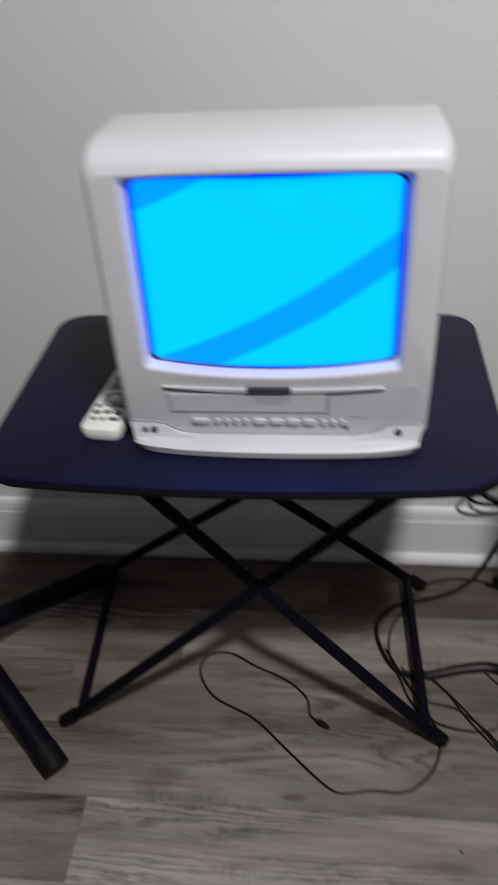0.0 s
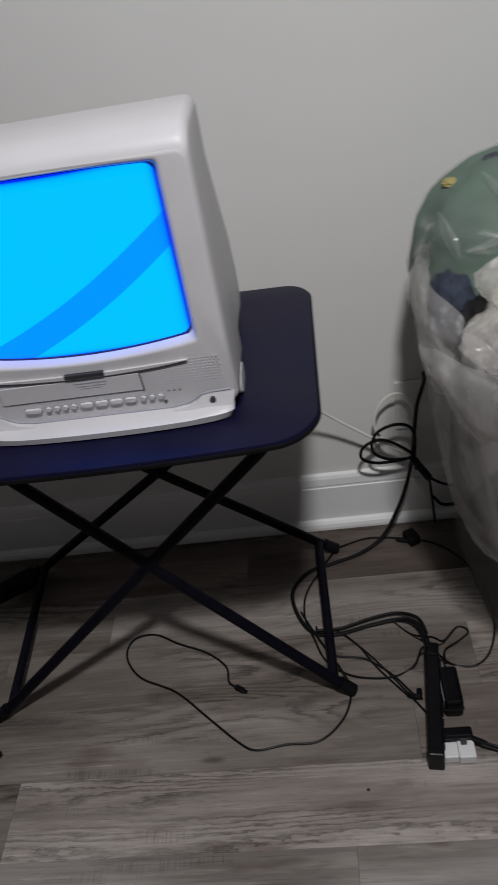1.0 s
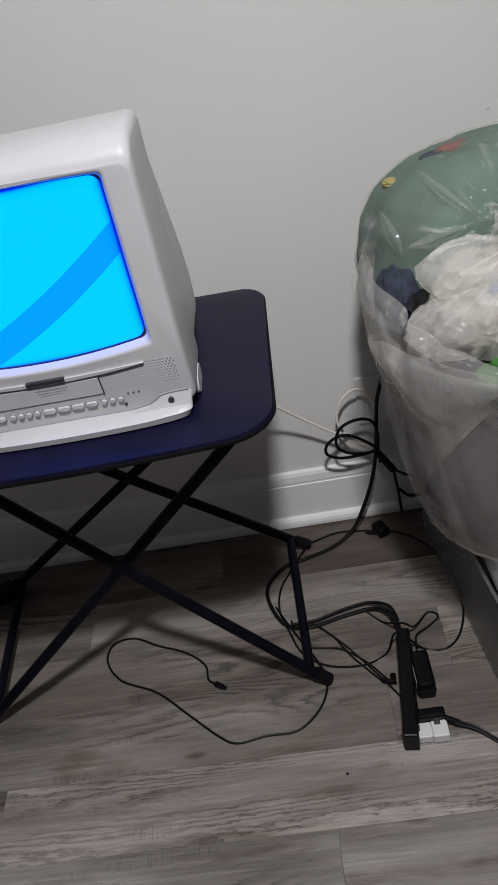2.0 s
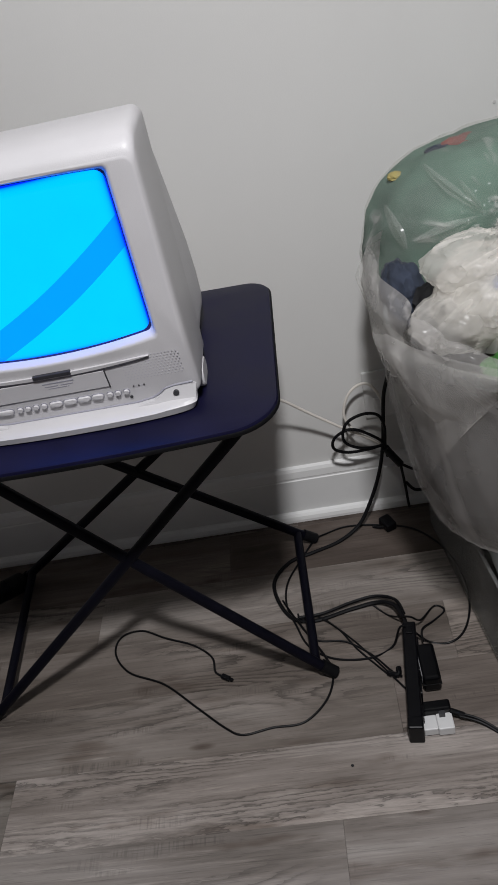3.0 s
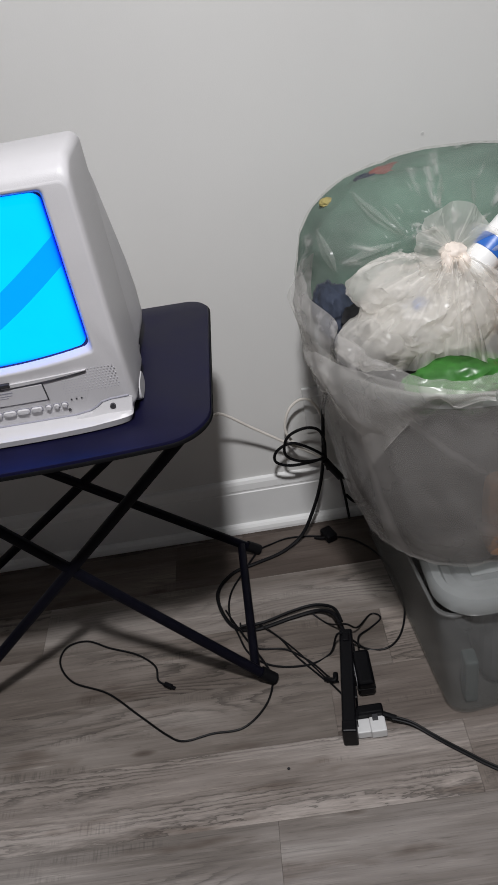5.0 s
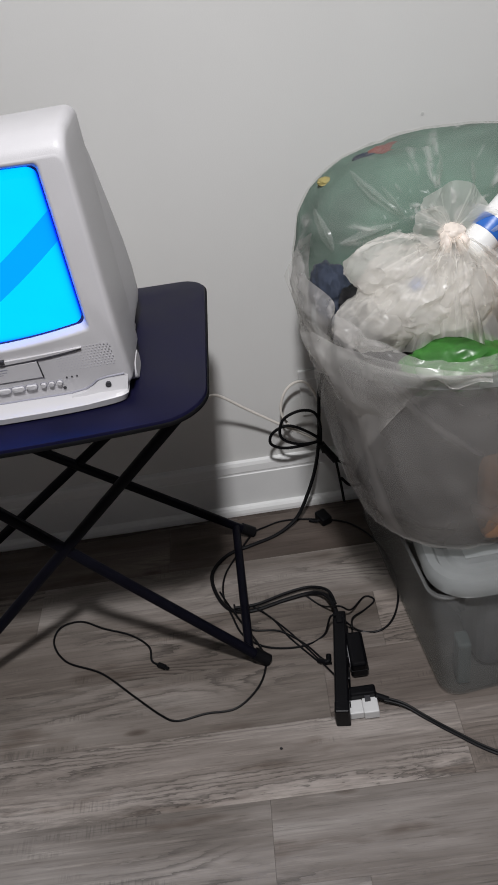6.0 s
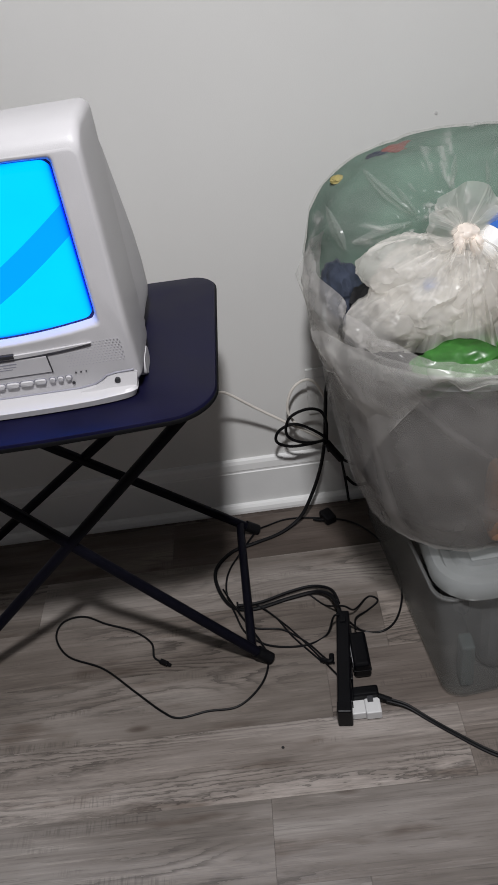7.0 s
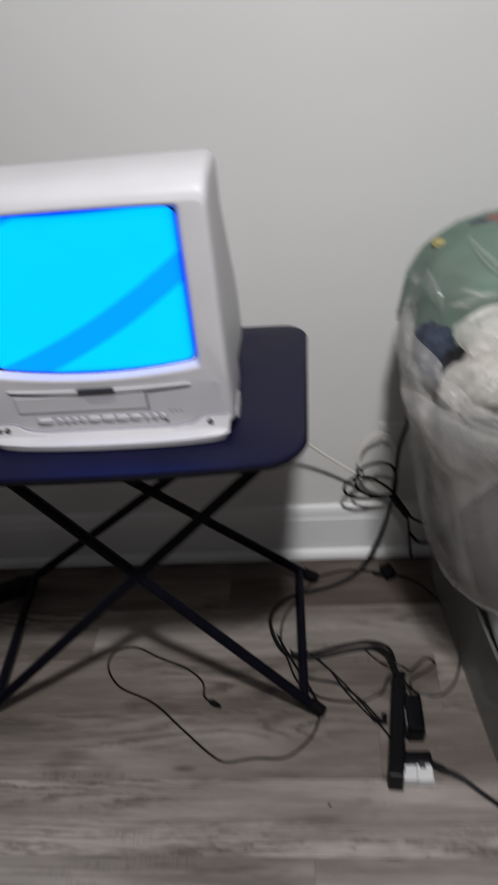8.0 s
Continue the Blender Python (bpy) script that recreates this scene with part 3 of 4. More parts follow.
    # buttons, each on a grey rim that paints the shade around it
    row = [(-0.086, 0.011, 0.0036), (-0.0655, 0.0036, 0.0034), (-0.0545, 0.0036, 0.0034), (-0.0435, 0.0036, 0.0034), (-0.0325, 0.0036, 0.0034), (-0.016, 0.0085, 0.0036), (0.0035, 0.0085, 0.0036), (0.0225, 0.0085, 0.0036), (0.041, 0.0075, 0.0036),
           (0.0575, 0.0036, 0.0034), (0.0685, 0.0036, 0.0034), (0.0795, 0.0036, 0.0034)]
    for dx, hw, hh in row:
        zz = 0.7300
        ring0 = [(X + dx + px, F + 0.0004, zz + pz) for px, pz in round_rect(hw + 0.0010, hh + 0.0010, hh * 0.95, 4)]
        ring1 = [(x, F - 0.0006, z) for x, _, z in ring0]
        part("button_well", loft([ring0, ring1]), ink_and_shade_grey, t)
        cap = [[(X + dx + px * s, F - d, zz + pz * s) for px, pz in round_rect(hw, hh, hh * 0.9, 4)] for d, s in ((0, 1), (0.0030, 1), (0.0038, 0.86))]
        part("button", loft(cap), tv_shell, t, smooth=True)
    for dx in (0.091, 0.098, 0.105):
        part("indicator", disc(X + dx, F - 0.0004, 0.7365, 0.0011, 0.001, sides=8), tv_dark, t)
    part("sensor", disc(X + 0.0835, F - 0.0006, 0.7200, 0.0022, 0.0016, sides=10), tv_dark, t)
    # recessed corners with sockets
    for k in (-1, 1):
        part("socket", disc(X + k * 0.143, F - 0.0040, 0.7170, 0.0040, 0.006, sides=14), tv_dark, t, "dark socket")
    part("socket", disc(X - 0.154, F - 0.0040, 0.7170, 0.0033, 0.006, sides=12), tv_dark, t, "dark socket")
    # speaker holes, as grey dots with the holes' shade in their colour
    holes = bmesh.new()
    for i in range(17):
        for j in range(9):
            x = X + 0.086 + i * 0.0045 + (0.00225 if j % 2 else 0)
            z = 0.7475 + j * 0.0042
            if x < X + 0.1615 and z < 0.786 - 0.02 * (1 - i / 16) ** 2 * 0:
                disc(x, F + 0.00005, z, 0.0010, 0.0004, sides=6, bm=holes)
    tagged(part("speaker_grille", holes, grille_grey, t, "pattern of grey dots painting the shade of speaker holes"), kind="stuff")
    for k in (-1, 1):
        rings = [[(X + k * (0.160 + 0.0150 * g), -0.452 + py * g, TZ + 0.015 + pz * g) for py, pz in round_rect(0.026, 0.013, 0.011, 5)] for g in (1.0, 0.99, 0.93)]
        part("side_foot", loft([[(X + k * 0.150, y, z) for _, y, z in rings[0]]] + rings[:1] + [[(x + k * 0.003, y, z) for x, y, z in rings[2]]]), tv_shell, t, smooth=True)
    # the panel below the picture is leant back so that it catches less lamplight
    lean = ("front_housing", "bezel", "door_brow", "brow_undercut", "door_catch", "door_gap", "cassette_door", "door_end", "button_well", "button", "indicator", "sensor", "socket", "speaker_grille", "corner_ledge", "ledge_groove")
    for ob in [o for o in t.children] + [o for c in t.children for o in c.children]:
        if ob.name.split(".")[0] in lean or ob.name.startswith("print_bar"):
            for v in ob.data.vertices:
                if v.co.z < 0.797:
                    v.co.y += 0.13 * (0.797 - v.co.z) * max(0.0, min(1.0, 1 - (v.co.y - front + 0.004) / 0.032))
    return t


television()


def remote_control():
    x, y, z, rz = -0.130, -0.420, TZ, -5
    t = thing("remote_control", x, y, z, "cream remote control with small dark buttons lying on the table", "remote control")
    turn = Matrix.Translation((x, y, z)) @ Matrix.Rotation(radians(rz), 4, "Z")

    def place(bm):
        bmesh.ops.transform(bm, matrix=turn, verts=bm.verts)
        return bm
    shape = round_rect(0.024, 0.085, 0.011, 6)
    part("case", place(loft([[(px * s * (1 - 0.10 * (py / 0.085)), py * (1 - (1 - s) * 0.3), h) for px, py in shape] for h, s in ((0, 0.90), (0.004, 0.98), (0.013, 1.0), (0.017, 0.96), (0.0185, 0.88))])), remote_cream, t, "", True)
    def key(x, y, hw, hh):
        part("button", place(loft([[(x + px * g, y + py * g, h) for px, py in round_rect(hw, hh, min(hw, hh) * 0.9, 4)] for h, g in ((0.017, 1.0), (0.0198, 1.0), (0.0205, 0.85))])), button_grey, t, smooth=True)
    for x, y, hw, hh in ((-0.0135, -0.064, 0.0032, 0.0030), (-0.002, -0.064, 0.0032, 0.0030), (0.0125, -0.063, 0.0070, 0.0030), (-0.0135, -0.050, 0.0050, 0.0034), (0.0, -0.049, 0.0050, 0.0034), (0.0135, -0.049, 0.0050, 0.0034), (-0.015, -0.036, 0.0036, 0.0032), (0.015, -0.035, 0.0036, 0.0032)):
        key(x, y, hw, hh)
    part("pad_ring", place(disc(0, -0.020, 0.0188, 0.0165, 0.0024, "z", 28, bevel=0.0006)), ink_and_shade_grey, t, "dark ring of the round pad")
    part("pad", place(disc(0, -0.020, 0.0198, 0.0075, 0.003, "z", 20, bevel=0.0006)), remote_cream, t)
    part("key_panel", place(box(-0.0165, 0.0165, 0.002, 0.070, 0.0178, 0.0193, 0.001)), ink_and_shade_grey, t, "darker panel of keys")
    for k in range(8):
        key((-1 if k % 2 else 1) * 0.0085, 0.010 + (k // 2) * 0.0165, 0.0048, 0.0036)
    return t


remote_control()

# ---- low stand with splayed feet beside the table ----


def floor_stand():
    hx, hy, hz = -0.530, -0.370, 0.137
    t = thing("floor_stand", hx, hy, 0, "black metal stand with thick splayed square legs on the floor", "stand")
    part("hub", box(hx - 0.035, hx + 0.035, hy - 0.035, hy + 0.035, hz - 0.04, hz + 0.05, 0.008), tube_black, t)
    part("post", tube([(hx, hy, hz), (hx, hy, 0.32)], 0.018, 14), tube_black, t, smooth=True)
    for fx, fy in ((-0.318, -0.558), (-0.352, -0.112), (-0.86, -0.33)):
        d = Vector((fx - hx, fy - hy, 0.026 - hz)).normalized()
        a, b = Vector((hx, hy, hz)) + d * 0.03, Vector((fx, fy, 0.026))
        leg = part("leg", tube([a, b], 0.0225, 16), tube_black, t, smooth=True)
        part("foot_cap", tube([b - d * 0.040, b - d * 0.039, b + d * 0.001, b + d * 0.004], 0.0240, 16), rubber_black, leg, "black rubber foot cap", True)
    return t


floor_stand()

# ---- cables, power strip and plugs ----


def cable(name, pts, radius, mat, label, steps=8, lift=None):
    z = radius if lift is None else lift
    full = [(p[0], p[1], p[2] if len(p) > 2 else z) for p in pts]
    t = thing(name, full[0][0], full[0][1], full[0][2], label, "cable")
    part("sheath", tube(full, radius, 8, steps), mat, t, smooth=True)
    return t


c = cable("charging_cable", [(0.128, -0.428), (0.112, -0.414), (0.104, -0.378), (0.064, -0.342), (0.004, -0.314), (-0.048, -0.286), (-0.092, -0.294), (-0.101, -0.336), (-0.066, -0.388), (0.010, -0.428), (0.077, -0.489), (0.134, -0.541),
                             (0.167, -0.559), (0.22, -0.552), (0.279, -0.549), (0.324, -0.508), (0.341, -0.455), (0.330, -0.416, 0.006), (0.304, -0.362), (0.288, -0.330), (0.284, -0.300)], 0.0022, cable_black, "thin black cable curled across the floor", 8)
part("plug", box(0.124, 0.143, -0.438, -0.428, 0.001, 0.0085, 0.0015, turn=about(0.134, -0.433, 0, -32)), plastic_black, c, "small black plug end")
part("plug_tip", box(0.143, 0.150, -0.4365, -0.4295, 0.0025, 0.0065, 0.0008, turn=about(0.134, -0.433, 0, -32)), plastic_black, c, "black plug tip")
cable("power_cable", [(0.494, -0.398, 0.026), (0.490, -0.370, 0.034), (0.478, -0.330, 0.024), (0.448, -0.305, 0.010), (0.391, -0.309), (0.318, -0.325), (0.271, -0.309), (0.243, -0.252), (0.241, -0.198), (0.276, -0.153), (0.329, -0.134), (0.390, -0.112),
                      (0.440, -0.085, 0.02), (0.474, -0.066, 0.07), (0.500, -0.050, 0.13), (0.516, -0.042, 0.20), (0.523, -0.042, 0.27), (0.530, -0.040, 0.33), (0.545, -0.036, 0.38), (0.548, -0.012, 0.385)], 0.0042, cable_black, "thick black power cable running up the wall", 8)
cable("power_cable", [(0.286, -0.318, 0.012), (0.335, -0.316, 0.012), (0.395, -0.298, 0.012), (0.445, -0.292, 0.014), (0.482, -0.318, 0.026), (0.493, -0.36, 0.03)], 0.0034, cable_black, "black cable lying along the thicker one", 8)
cable("lead", [(0.331, -0.103, 0.014), (0.362, -0.080), (0.410, -0.067), (0.477, -0.076), (0.553, -0.103), (0.604, -0.167), (0.626, -0.249), (0.626, -0.328), (0.604, -0.391), (0.571, -0.419), (0.530, -0.412), (0.484, -0.404, 0.05), (0.46, -0.412), (0.413, -0.431), (0.346, -0.421), (0.300, -0.384), (0.279, -0.33), (0.262, -0.27), (0.268, -0.21), (0.30, -0.15), (0.331, -0.103, 0.006)],
      0.0022, cable_black, "thin black lead looping over the floor", 7)
cable("lead", [(0.255, -0.262, 0.006), (0.282, -0.322, 0.009), (0.315, -0.371), (0.372, -0.385), (0.419, -0.424), (0.450, -0.466), (0.466, -0.484, 0.008)], 0.002, cable_black, "thin black lead on the floor", 8)
c = cable("lead", [(0.325, -0.318, 0.008), (0.362, -0.352), (0.393, -0.406), (0.430, -0.456), (0.447, -0.478)], 0.002, cable_black, "thin black lead with a barrel plug", 8)
part("barrel_plug", tube([(0.442, -0.472, 0.006), (0.460, -0.480, 0.009), (0.463, -0.466, 0.010)], 0.0052, 10, 4), plastic_black, c, "angled black barrel plug")
cable("lead", [(0.340, -0.330, 0.008), (0.385, -0.380), (0.425, -0.438), (0.470, -0.512, 0.006)], 0.0018, cable_black, "thin black lead on the floor", 8)
cable("lead", [(0.433, -0.301, 0.007), (0.465, -0.336), (0.500, -0.385, 0.050), (0.522, -0.372, 0.02), (0.553, -0.330), (0.569, -0.332), (0.572, -0.345), (0.548, -0.364), (0.522, -0.388, 0.012), (0.517, -0.43, 0.030)], 0.002, cable_black, "thin black lead curling beside the power strip", 8)
for dy in (0.0, -0.006):
    cable("lead", [(0.548, -0.578 + dy, 0.016), (0.582, -0.590 + dy, 0.008), (0.615, -0.617 + dy), (0.650, -0.648 + dy), (0.712, -0.697 + dy), (0.80, -0.74 + dy), (0.93, -0.76 + dy)], 0.0023, cable_black, "thin black lead leaving the power strip", 8)


def power_strip():
    x, y = 0.4835, -0.503
    t = thing("power_strip", x, y, 0, "black power strip lying on its side with plugs in it", "power strip")
    turn = about(x, y, 0, -7)
    part("body", box(x - 0.0125, x + 0.0125, y - 0.112, y + 0.112, 0.0, 0.046, 0.003, turn=turn), plastic_black, t)
    part("end_cap", box(x - 0.0133, x + 0.0133, y - 0.1135, y - 0.090, 0.0, 0.0468, 0.003, turn=turn), plastic_black, t)
    part("cord_grip", tube([(0.4945, -0.392, 0.026), (0.4965, -0.405, 0.024)], 0.007, 12), rubber_black, t)
    for k in range(4):
        yy = y - 0.075 + k * 0.048
        part("outlet", box(x + 0.0122, x + 0.0140, yy - 0.014, yy + 0.014, 0.008, 0.038, 0.003, turn=turn), plastic_black, t)
    part("switch", box(x - 0.006, x + 0.006, y + 0.082, y + 0.100, 0.0455, 0.0495, 0.001, turn=turn), plastic_black, t)
    return t


power_strip()
a = thing("power_adapter", 0.52, -0.487, 0.01, "black wall-plug power adapter in the power strip", "adapter")
part("body", box(0.500, 0.532, -0.522, -0.444, 0.004, 0.044, 0.006, segments=3), plastic_black, a)
part("seam", box(0.4992, 0.5328, -0.5228, -0.4432, 0.0245, 0.0262, 0.0006), rubber_black, a)
part("rating_label", box(0.4988, 0.5001, -0.512, -0.470, 0.018, 0.040), grey_card, a, "worn grey rating label")
a = thing("plug", 0.51, -0.565, 0.01, "black plug with a cable in the power strip", "plug")
part("body", box(0.488, 0.536, -0.578, -0.558, 0.014, 0.034, 0.004, segments=3), plastic_black, a)
part("strain_relief", tube([(0.534, -0.575, 0.022), (0.556, -0.582, 0.014)], 0.0052, 10), rubber_black, a)
a = thing("charger", 0.51, -0.61, 0.01, "white cube phone charger in the power strip", "charger")
part("body", box(0.484, 0.5085, -0.606, -0.578, 0.003, 0.021, 0.002, segments=2), charger_white, a)
part("cap", box(0.5085, 0.536, -0.608, -0.577, 0.002, 0.0220, 0.002, segments=2), charger_white, a)
# dark prong of the plug next to the charger
part("port", box(0.514, 0.524, -0.586, -0.576, 0.0215, 0.030), tv_dark, a, "dark prong of the black plug")
a = thing("power_adapter", 0.52, -0.085, 0, "black power adapter on the floor by the wall", "adapter")
part("body", box(0.490, 0.517, -0.104, -0.066, 0.0, 0.022, 0.005, segments=3, turn=about(0.503, -0.086, 0, 24)), plastic_black, a)
part("cord_stub", tube([(0.505, -0.09, 0.016), (0.490, -0.094, 0.010), (0.470, -0.082, 0.004)], 0.003, 8, 4), cable_black, a)

# on the wall
o = thing("wall_outlet", 0.526, 0, 0.306, "white wall outlet with plugs behind the bags", "outlet")
part("cover_plate", box(0.491, 0.561, -0.006, 0.001, 0.248, 0.364, 0.002), plastic_white, o)
for z in (0.286, 0.330):
    part("socket", box(0.509, 0.543, -0.008, -0.002, z - 0.014, z + 0.014, 0.003), plastic_white, o)
cable("antenna_cable", [(0.300, -0.100, 0.395), (0.322, -0.090, 0.392), (0.376, -0.060, 0.325), (0.440, -0.045, 0.262), (0.490, -0.042, 0.222), (0.515, -0.036, 0.200), (0.525, -0.036, 0.245), (0.524, -0.034, 0.310), (0.505, -0.034, 0.352), (0.480, -0.036, 0.358), (0.455, -0.038, 0.335), (0.444, -0.040, 0.290), (0.462, -0.043, 0.250), (0.500, -0.045, 0.216), (0.520, -0.040, 0.19)],
      0.0030, cable_cream, "thin cream cable looped against the wall", 8)
cable("coiled_cable", [(0.520, -0.046, 0.205), (0.485, -0.052, 0.203), (0.440, -0.058, 0.208), (0.412, -0.060, 0.226), (0.418, -0.058, 0.252), (0.452, -0.054, 0.264), (0.490, -0.050, 0.240), (0.518, -0.046, 0.205), (0.470, -0.056, 0.212), (0.436, -0.060, 0.240), (0.444, -0.058, 0.282), (0.480, -0.052, 0.296), (0.512, -0.048, 0.285), (0.523, -0.046, 0.25), (0.521, -0.044, 0.20), (0.523, -0.046, 0.17)],
      0.0033, cable_black, "black cable coiled in loops against the wall", 8)
k = thing("cable_tie_bundle", 0.535, -0.05, 0.16, "gathered black cables and plug by the wall", "cable")
part("gather", tube([(0.520, -0.046, 0.195), (0.532, -0.05, 0.175), (0.548, -0.055, 0.150)], 0.0085, 10, 4), cable_black, k, smooth=True)
part("lead", tube([(0.545, -0.055, 0.155), (0.575, -0.06, 0.135), (0.62, -0.07, 0.13)], 0.003, 8, 6), cable_black, k, smooth=True)
part("lead", tube([(0.548, -0.055, 0.15), (0.553, -0.06, 0.09), (0.556, -0.07, 0.036)], 0.003, 8, 6), cable_black, k, smooth=True)
part("lead", tube([(0.556, -0.06, 0.10), (0.575, -0.06, 0.075), (0.61, -0.07, 0.085)], 0.0035, 8, 6), cable_black, k, smooth=True)

# ---- storage bin on the floor ----


LX, LY = 0.811, -0.385


def storage_bin():
    t = thing("storage_bin", 0.84, -0.37, 0, "frosted clear plastic storage bin with a loose lid", "storage bin")
    cx, cy = 0.845, -0.372

    def ring(hw, hd, z, r=0.035):
        return [skew @ Vector((0.842 + px, -0.322 + py, z)) for px, py in round_rect(hw, hd + 0.054, r, 6)]
    skew = Matrix.Translation((-0.012, -0.008, 0)) @ about(0.661, -0.585, 0, 7.0)
    outer = [ring(0.165, 0.196, 0.003), ring(0.171, 0.204, 0.0), ring(0.175, 0.208, 0.008), ring(0.184, 0.186, 0.246), ring(0.188, 0.190, 0.247), ring(0.1885, 0.1905, 0.251), ring(0.1875, 0.1895, 0.252), ring(0.1825, 0.1845, 0.250), ring(0.172, 0.205, 0.010), ring(0.164, 0.196, 0.008)]
    part("body", loft(outer), bin_plastic, t, "frosted clear body", True)
    turn = about(0.65, -0.57, 0, 2)

    def lid_ring(inset, z, r):
        return [turn @ Vector((LX + px, LY + py, z)) for px, py in round_rect(0.170 - inset, 0.200 - inset, r, 8)]
    lid = part("lid", loft([lid_ring(*q) for q in ((0.010, 0.262, 0.065), (0.001, 0.256, 0.07), (0.0, 0.258, 0.07), (0.001, 0.279, 0.07), (0.007, 0.287, 0.065), (0.020, 0.288, 0.052), (0.025, 0.282, 0.04),
                                                   (0.038, 0.282, 0.036), (0.044, 0.289, 0.034), (0.10, 0.290, 0.03))]), lid_plastic, t, "frosted white lid", True)
    part("lid_panel", box(LX - 0.105, LX + 0.02, LY - 0.145, LY - 0.085, 0.2885, 0.2925, 0.002, turn=turn), lid_plastic, lid)
    return t


storage_bin()
b = thing("packet", 0.715, -0.55, 0.012, "teal packet inside the frosted bin", "packet")
part("wrap", box(0.684, 0.708, -0.570, -0.535, 0.010, 0.120, 0.005), teal_card, b)
b = thing("folded_cloth", 0.86, -0.38, 0.012, "dark grey stuff packed inside the frosted bin", "cloth")
part("fold", box(0.722, 1.005, -0.548, -0.20, 0.010, 0.215, 0.03, segments=3), grey_card, b)
# black lump that fills the opening between rim and lid
b = thing("black_sack", 0.70, -0.35, 0.012, "black lump inside the bin beside the lid", "sack")
part("sack", lump((0.722, -0.32, 0.125), (0.045, 0.16, 0.112), 0.15, 3.0, 5, 3), black_cloth, b, smooth=True)

# ---- round tub with bags on the storage bin ----
CX, CY, TB, TR = 0.722, -0.376, 0.2925, 0.681


def tub():
    t = thing("plastic_tub", CX, CY, TB, "frosted round plastic tub inside a clear bag", "tub")
    prof = [(0.10, TB), (0.118, TB), (0.135, TB + 0.012), (0.150, TB + 0.05), (0.178, TB + 0.22), (0.195, TR - 0.02), (0.206, TR - 0.018), (0.210, TR - 0.006), (0.207, TR), (0.198, TR - 0.002), (0.190, TR - 0.02), (0.172, TB + 0.22), (0.146, TB + 0.055), (0.10, TB + 0.012)]
    part("wall", loft([[(CX + r * math.cos(a), CY + r * math.sin(a), z) for a in [2 * math.pi * i / 72 for i in range(72)]] for r, z in prof]), tub_plastic, t, "", True)
    part("rim", loft([[(CX + r * math.cos(a), CY + r * math.sin(a), z) for a in [2 * math.pi * i / 72 for i in range(72)]] for r, z in ((0.206, TR - 0.016), (0.2115, TR - 0.015), (0.2125, TR - 0.004), (0.2105, TR + 0.002), (0.204, TR + 0.003))], close_ends=False), lid_plastic, t, "paler rolled rim", True)
    return t


tub()


def clear_bag():
    t = thing("clear_plastic_bag", CX, CY, TB, "clear crinkled plastic bag drawn over the tub and its contents", "plastic bag")
    rings = []
    N = 150
    prof = [(0.03, TB - 0.001), (0.10, TB + 0.002), (0.140, TB + 0.006), (0.166, TB + 0.04), (0.184, TB + 0.10), (0.196, TB + 0.18), (0.205, TB + 0.26), (0.210, TB + 0.33), (0.214, TR - 0.015), (0.216, TR + 0.008), (0.215, TR + 0.03), (0.213, TR + 0.055), (0.206, TR + 0.08), (0.196, TR + 0.10)]
    fine = []
    for (r0, z0), (r1, z1) in zip(prof, prof[1:]):
        for s in range(4):
            u = s / 4
            fine.append((r0 + (r1 - r0) * u, z0 + (z1 - z0) * u))
    fine.append(prof[-1])
    for k, (r, z) in enumerate(fine):
        ring = []
        up = k / (len(fine) - 1)
        for i in range(N):
            a = 2 * math.pi * i / N
            d = Vector((math.cos(a), math.sin(a), z * 2.2))
            fold = 1 - 2 * abs(noise.noise(Vector((math.cos(a) * 3.1 + z * 2.5, math.sin(a) * 3.1 - z * 1.6, z * 2.0))))
            crease = noise.fractal(d * 4.2, 0.7, 2.0, 4)
            amp = 0.004 + 0.016 * max(0.0, up - 0.35)
            rr = r + amp * (fold * 0.9 + crease * 0.5)
            # the upper hem is lower towards the room, and hangs out at the wall side of the table
            front = max(0.0, -math.sin(a))
            zz = z
            if z > TR:
                zz = TR + (z - TR) * (1.0 - 0.82 * front) + 0.010 * crease * up
                rr += 0.022 * max(0.0, math.cos(a - math.pi * 0.93)) ** 10 * min(1.0, (z - TR) / 0.05)
            rr += 0.003 * max(0.0, math.cos(a - math.pi * 0.97)) ** 5 * math.sin(math.pi * min(1.0, max(0.0, (z - TB - 0.05) / 0.36)))
            ring.append((CX + rr * math.cos(a), CY + rr * math.sin(a) * 0.97, zz))
        rings.append(ring)
    part("lower_film", loft(rings, close_ends=False), bag_film, t, "clear film with folds", True)
    # a second layer of film added inside the first at the table side, to deepen its shadow
    inner = []
    for k, ring in enumerate(rings[8:40]):
        first, last = 50.0, 74.0 + 44.0 * (k / 31) ** 1.3
        row = []
        for i in range(41):
            f = first + (last - first) * i / 40
            p = Vector(ring[int(f)]).lerp(Vector(ring[int(f) + 1]), f - int(f))
            row.append((CX + (p.x - CX) * 0.966, CY + (p.y - CY) * 0.966, p.z))
        inner.append(row)
    part("inner_fold", loft(inner, close_ends=False, closed=False), bag_film, t, "inner layer of clear film added to block light", True)
    # loose flap folded down over the rim, coming to a point, with a rolled hem
    def sheet(name, a0, a1, top, hang, stand, seed, label, wrinkle=0.006):
        rows = []
        for i in range(41):
            u = i / 40
            a = radians(a0 + (a1 - a0) * u)
            drop = hang(u)
            row = []
            for j in range(17):
                v = j / 16
                w = noise.noise(Vector((u * 5.0 + v * 1.5, v * 1.2, seed))) + 0.5 * noise.noise(Vector((u * 12.0 - v * 3.0, v * 3.0, seed + 4)))
                r = 0.2165 + stand(u, v) + wrinkle * w * (0.35 + v)
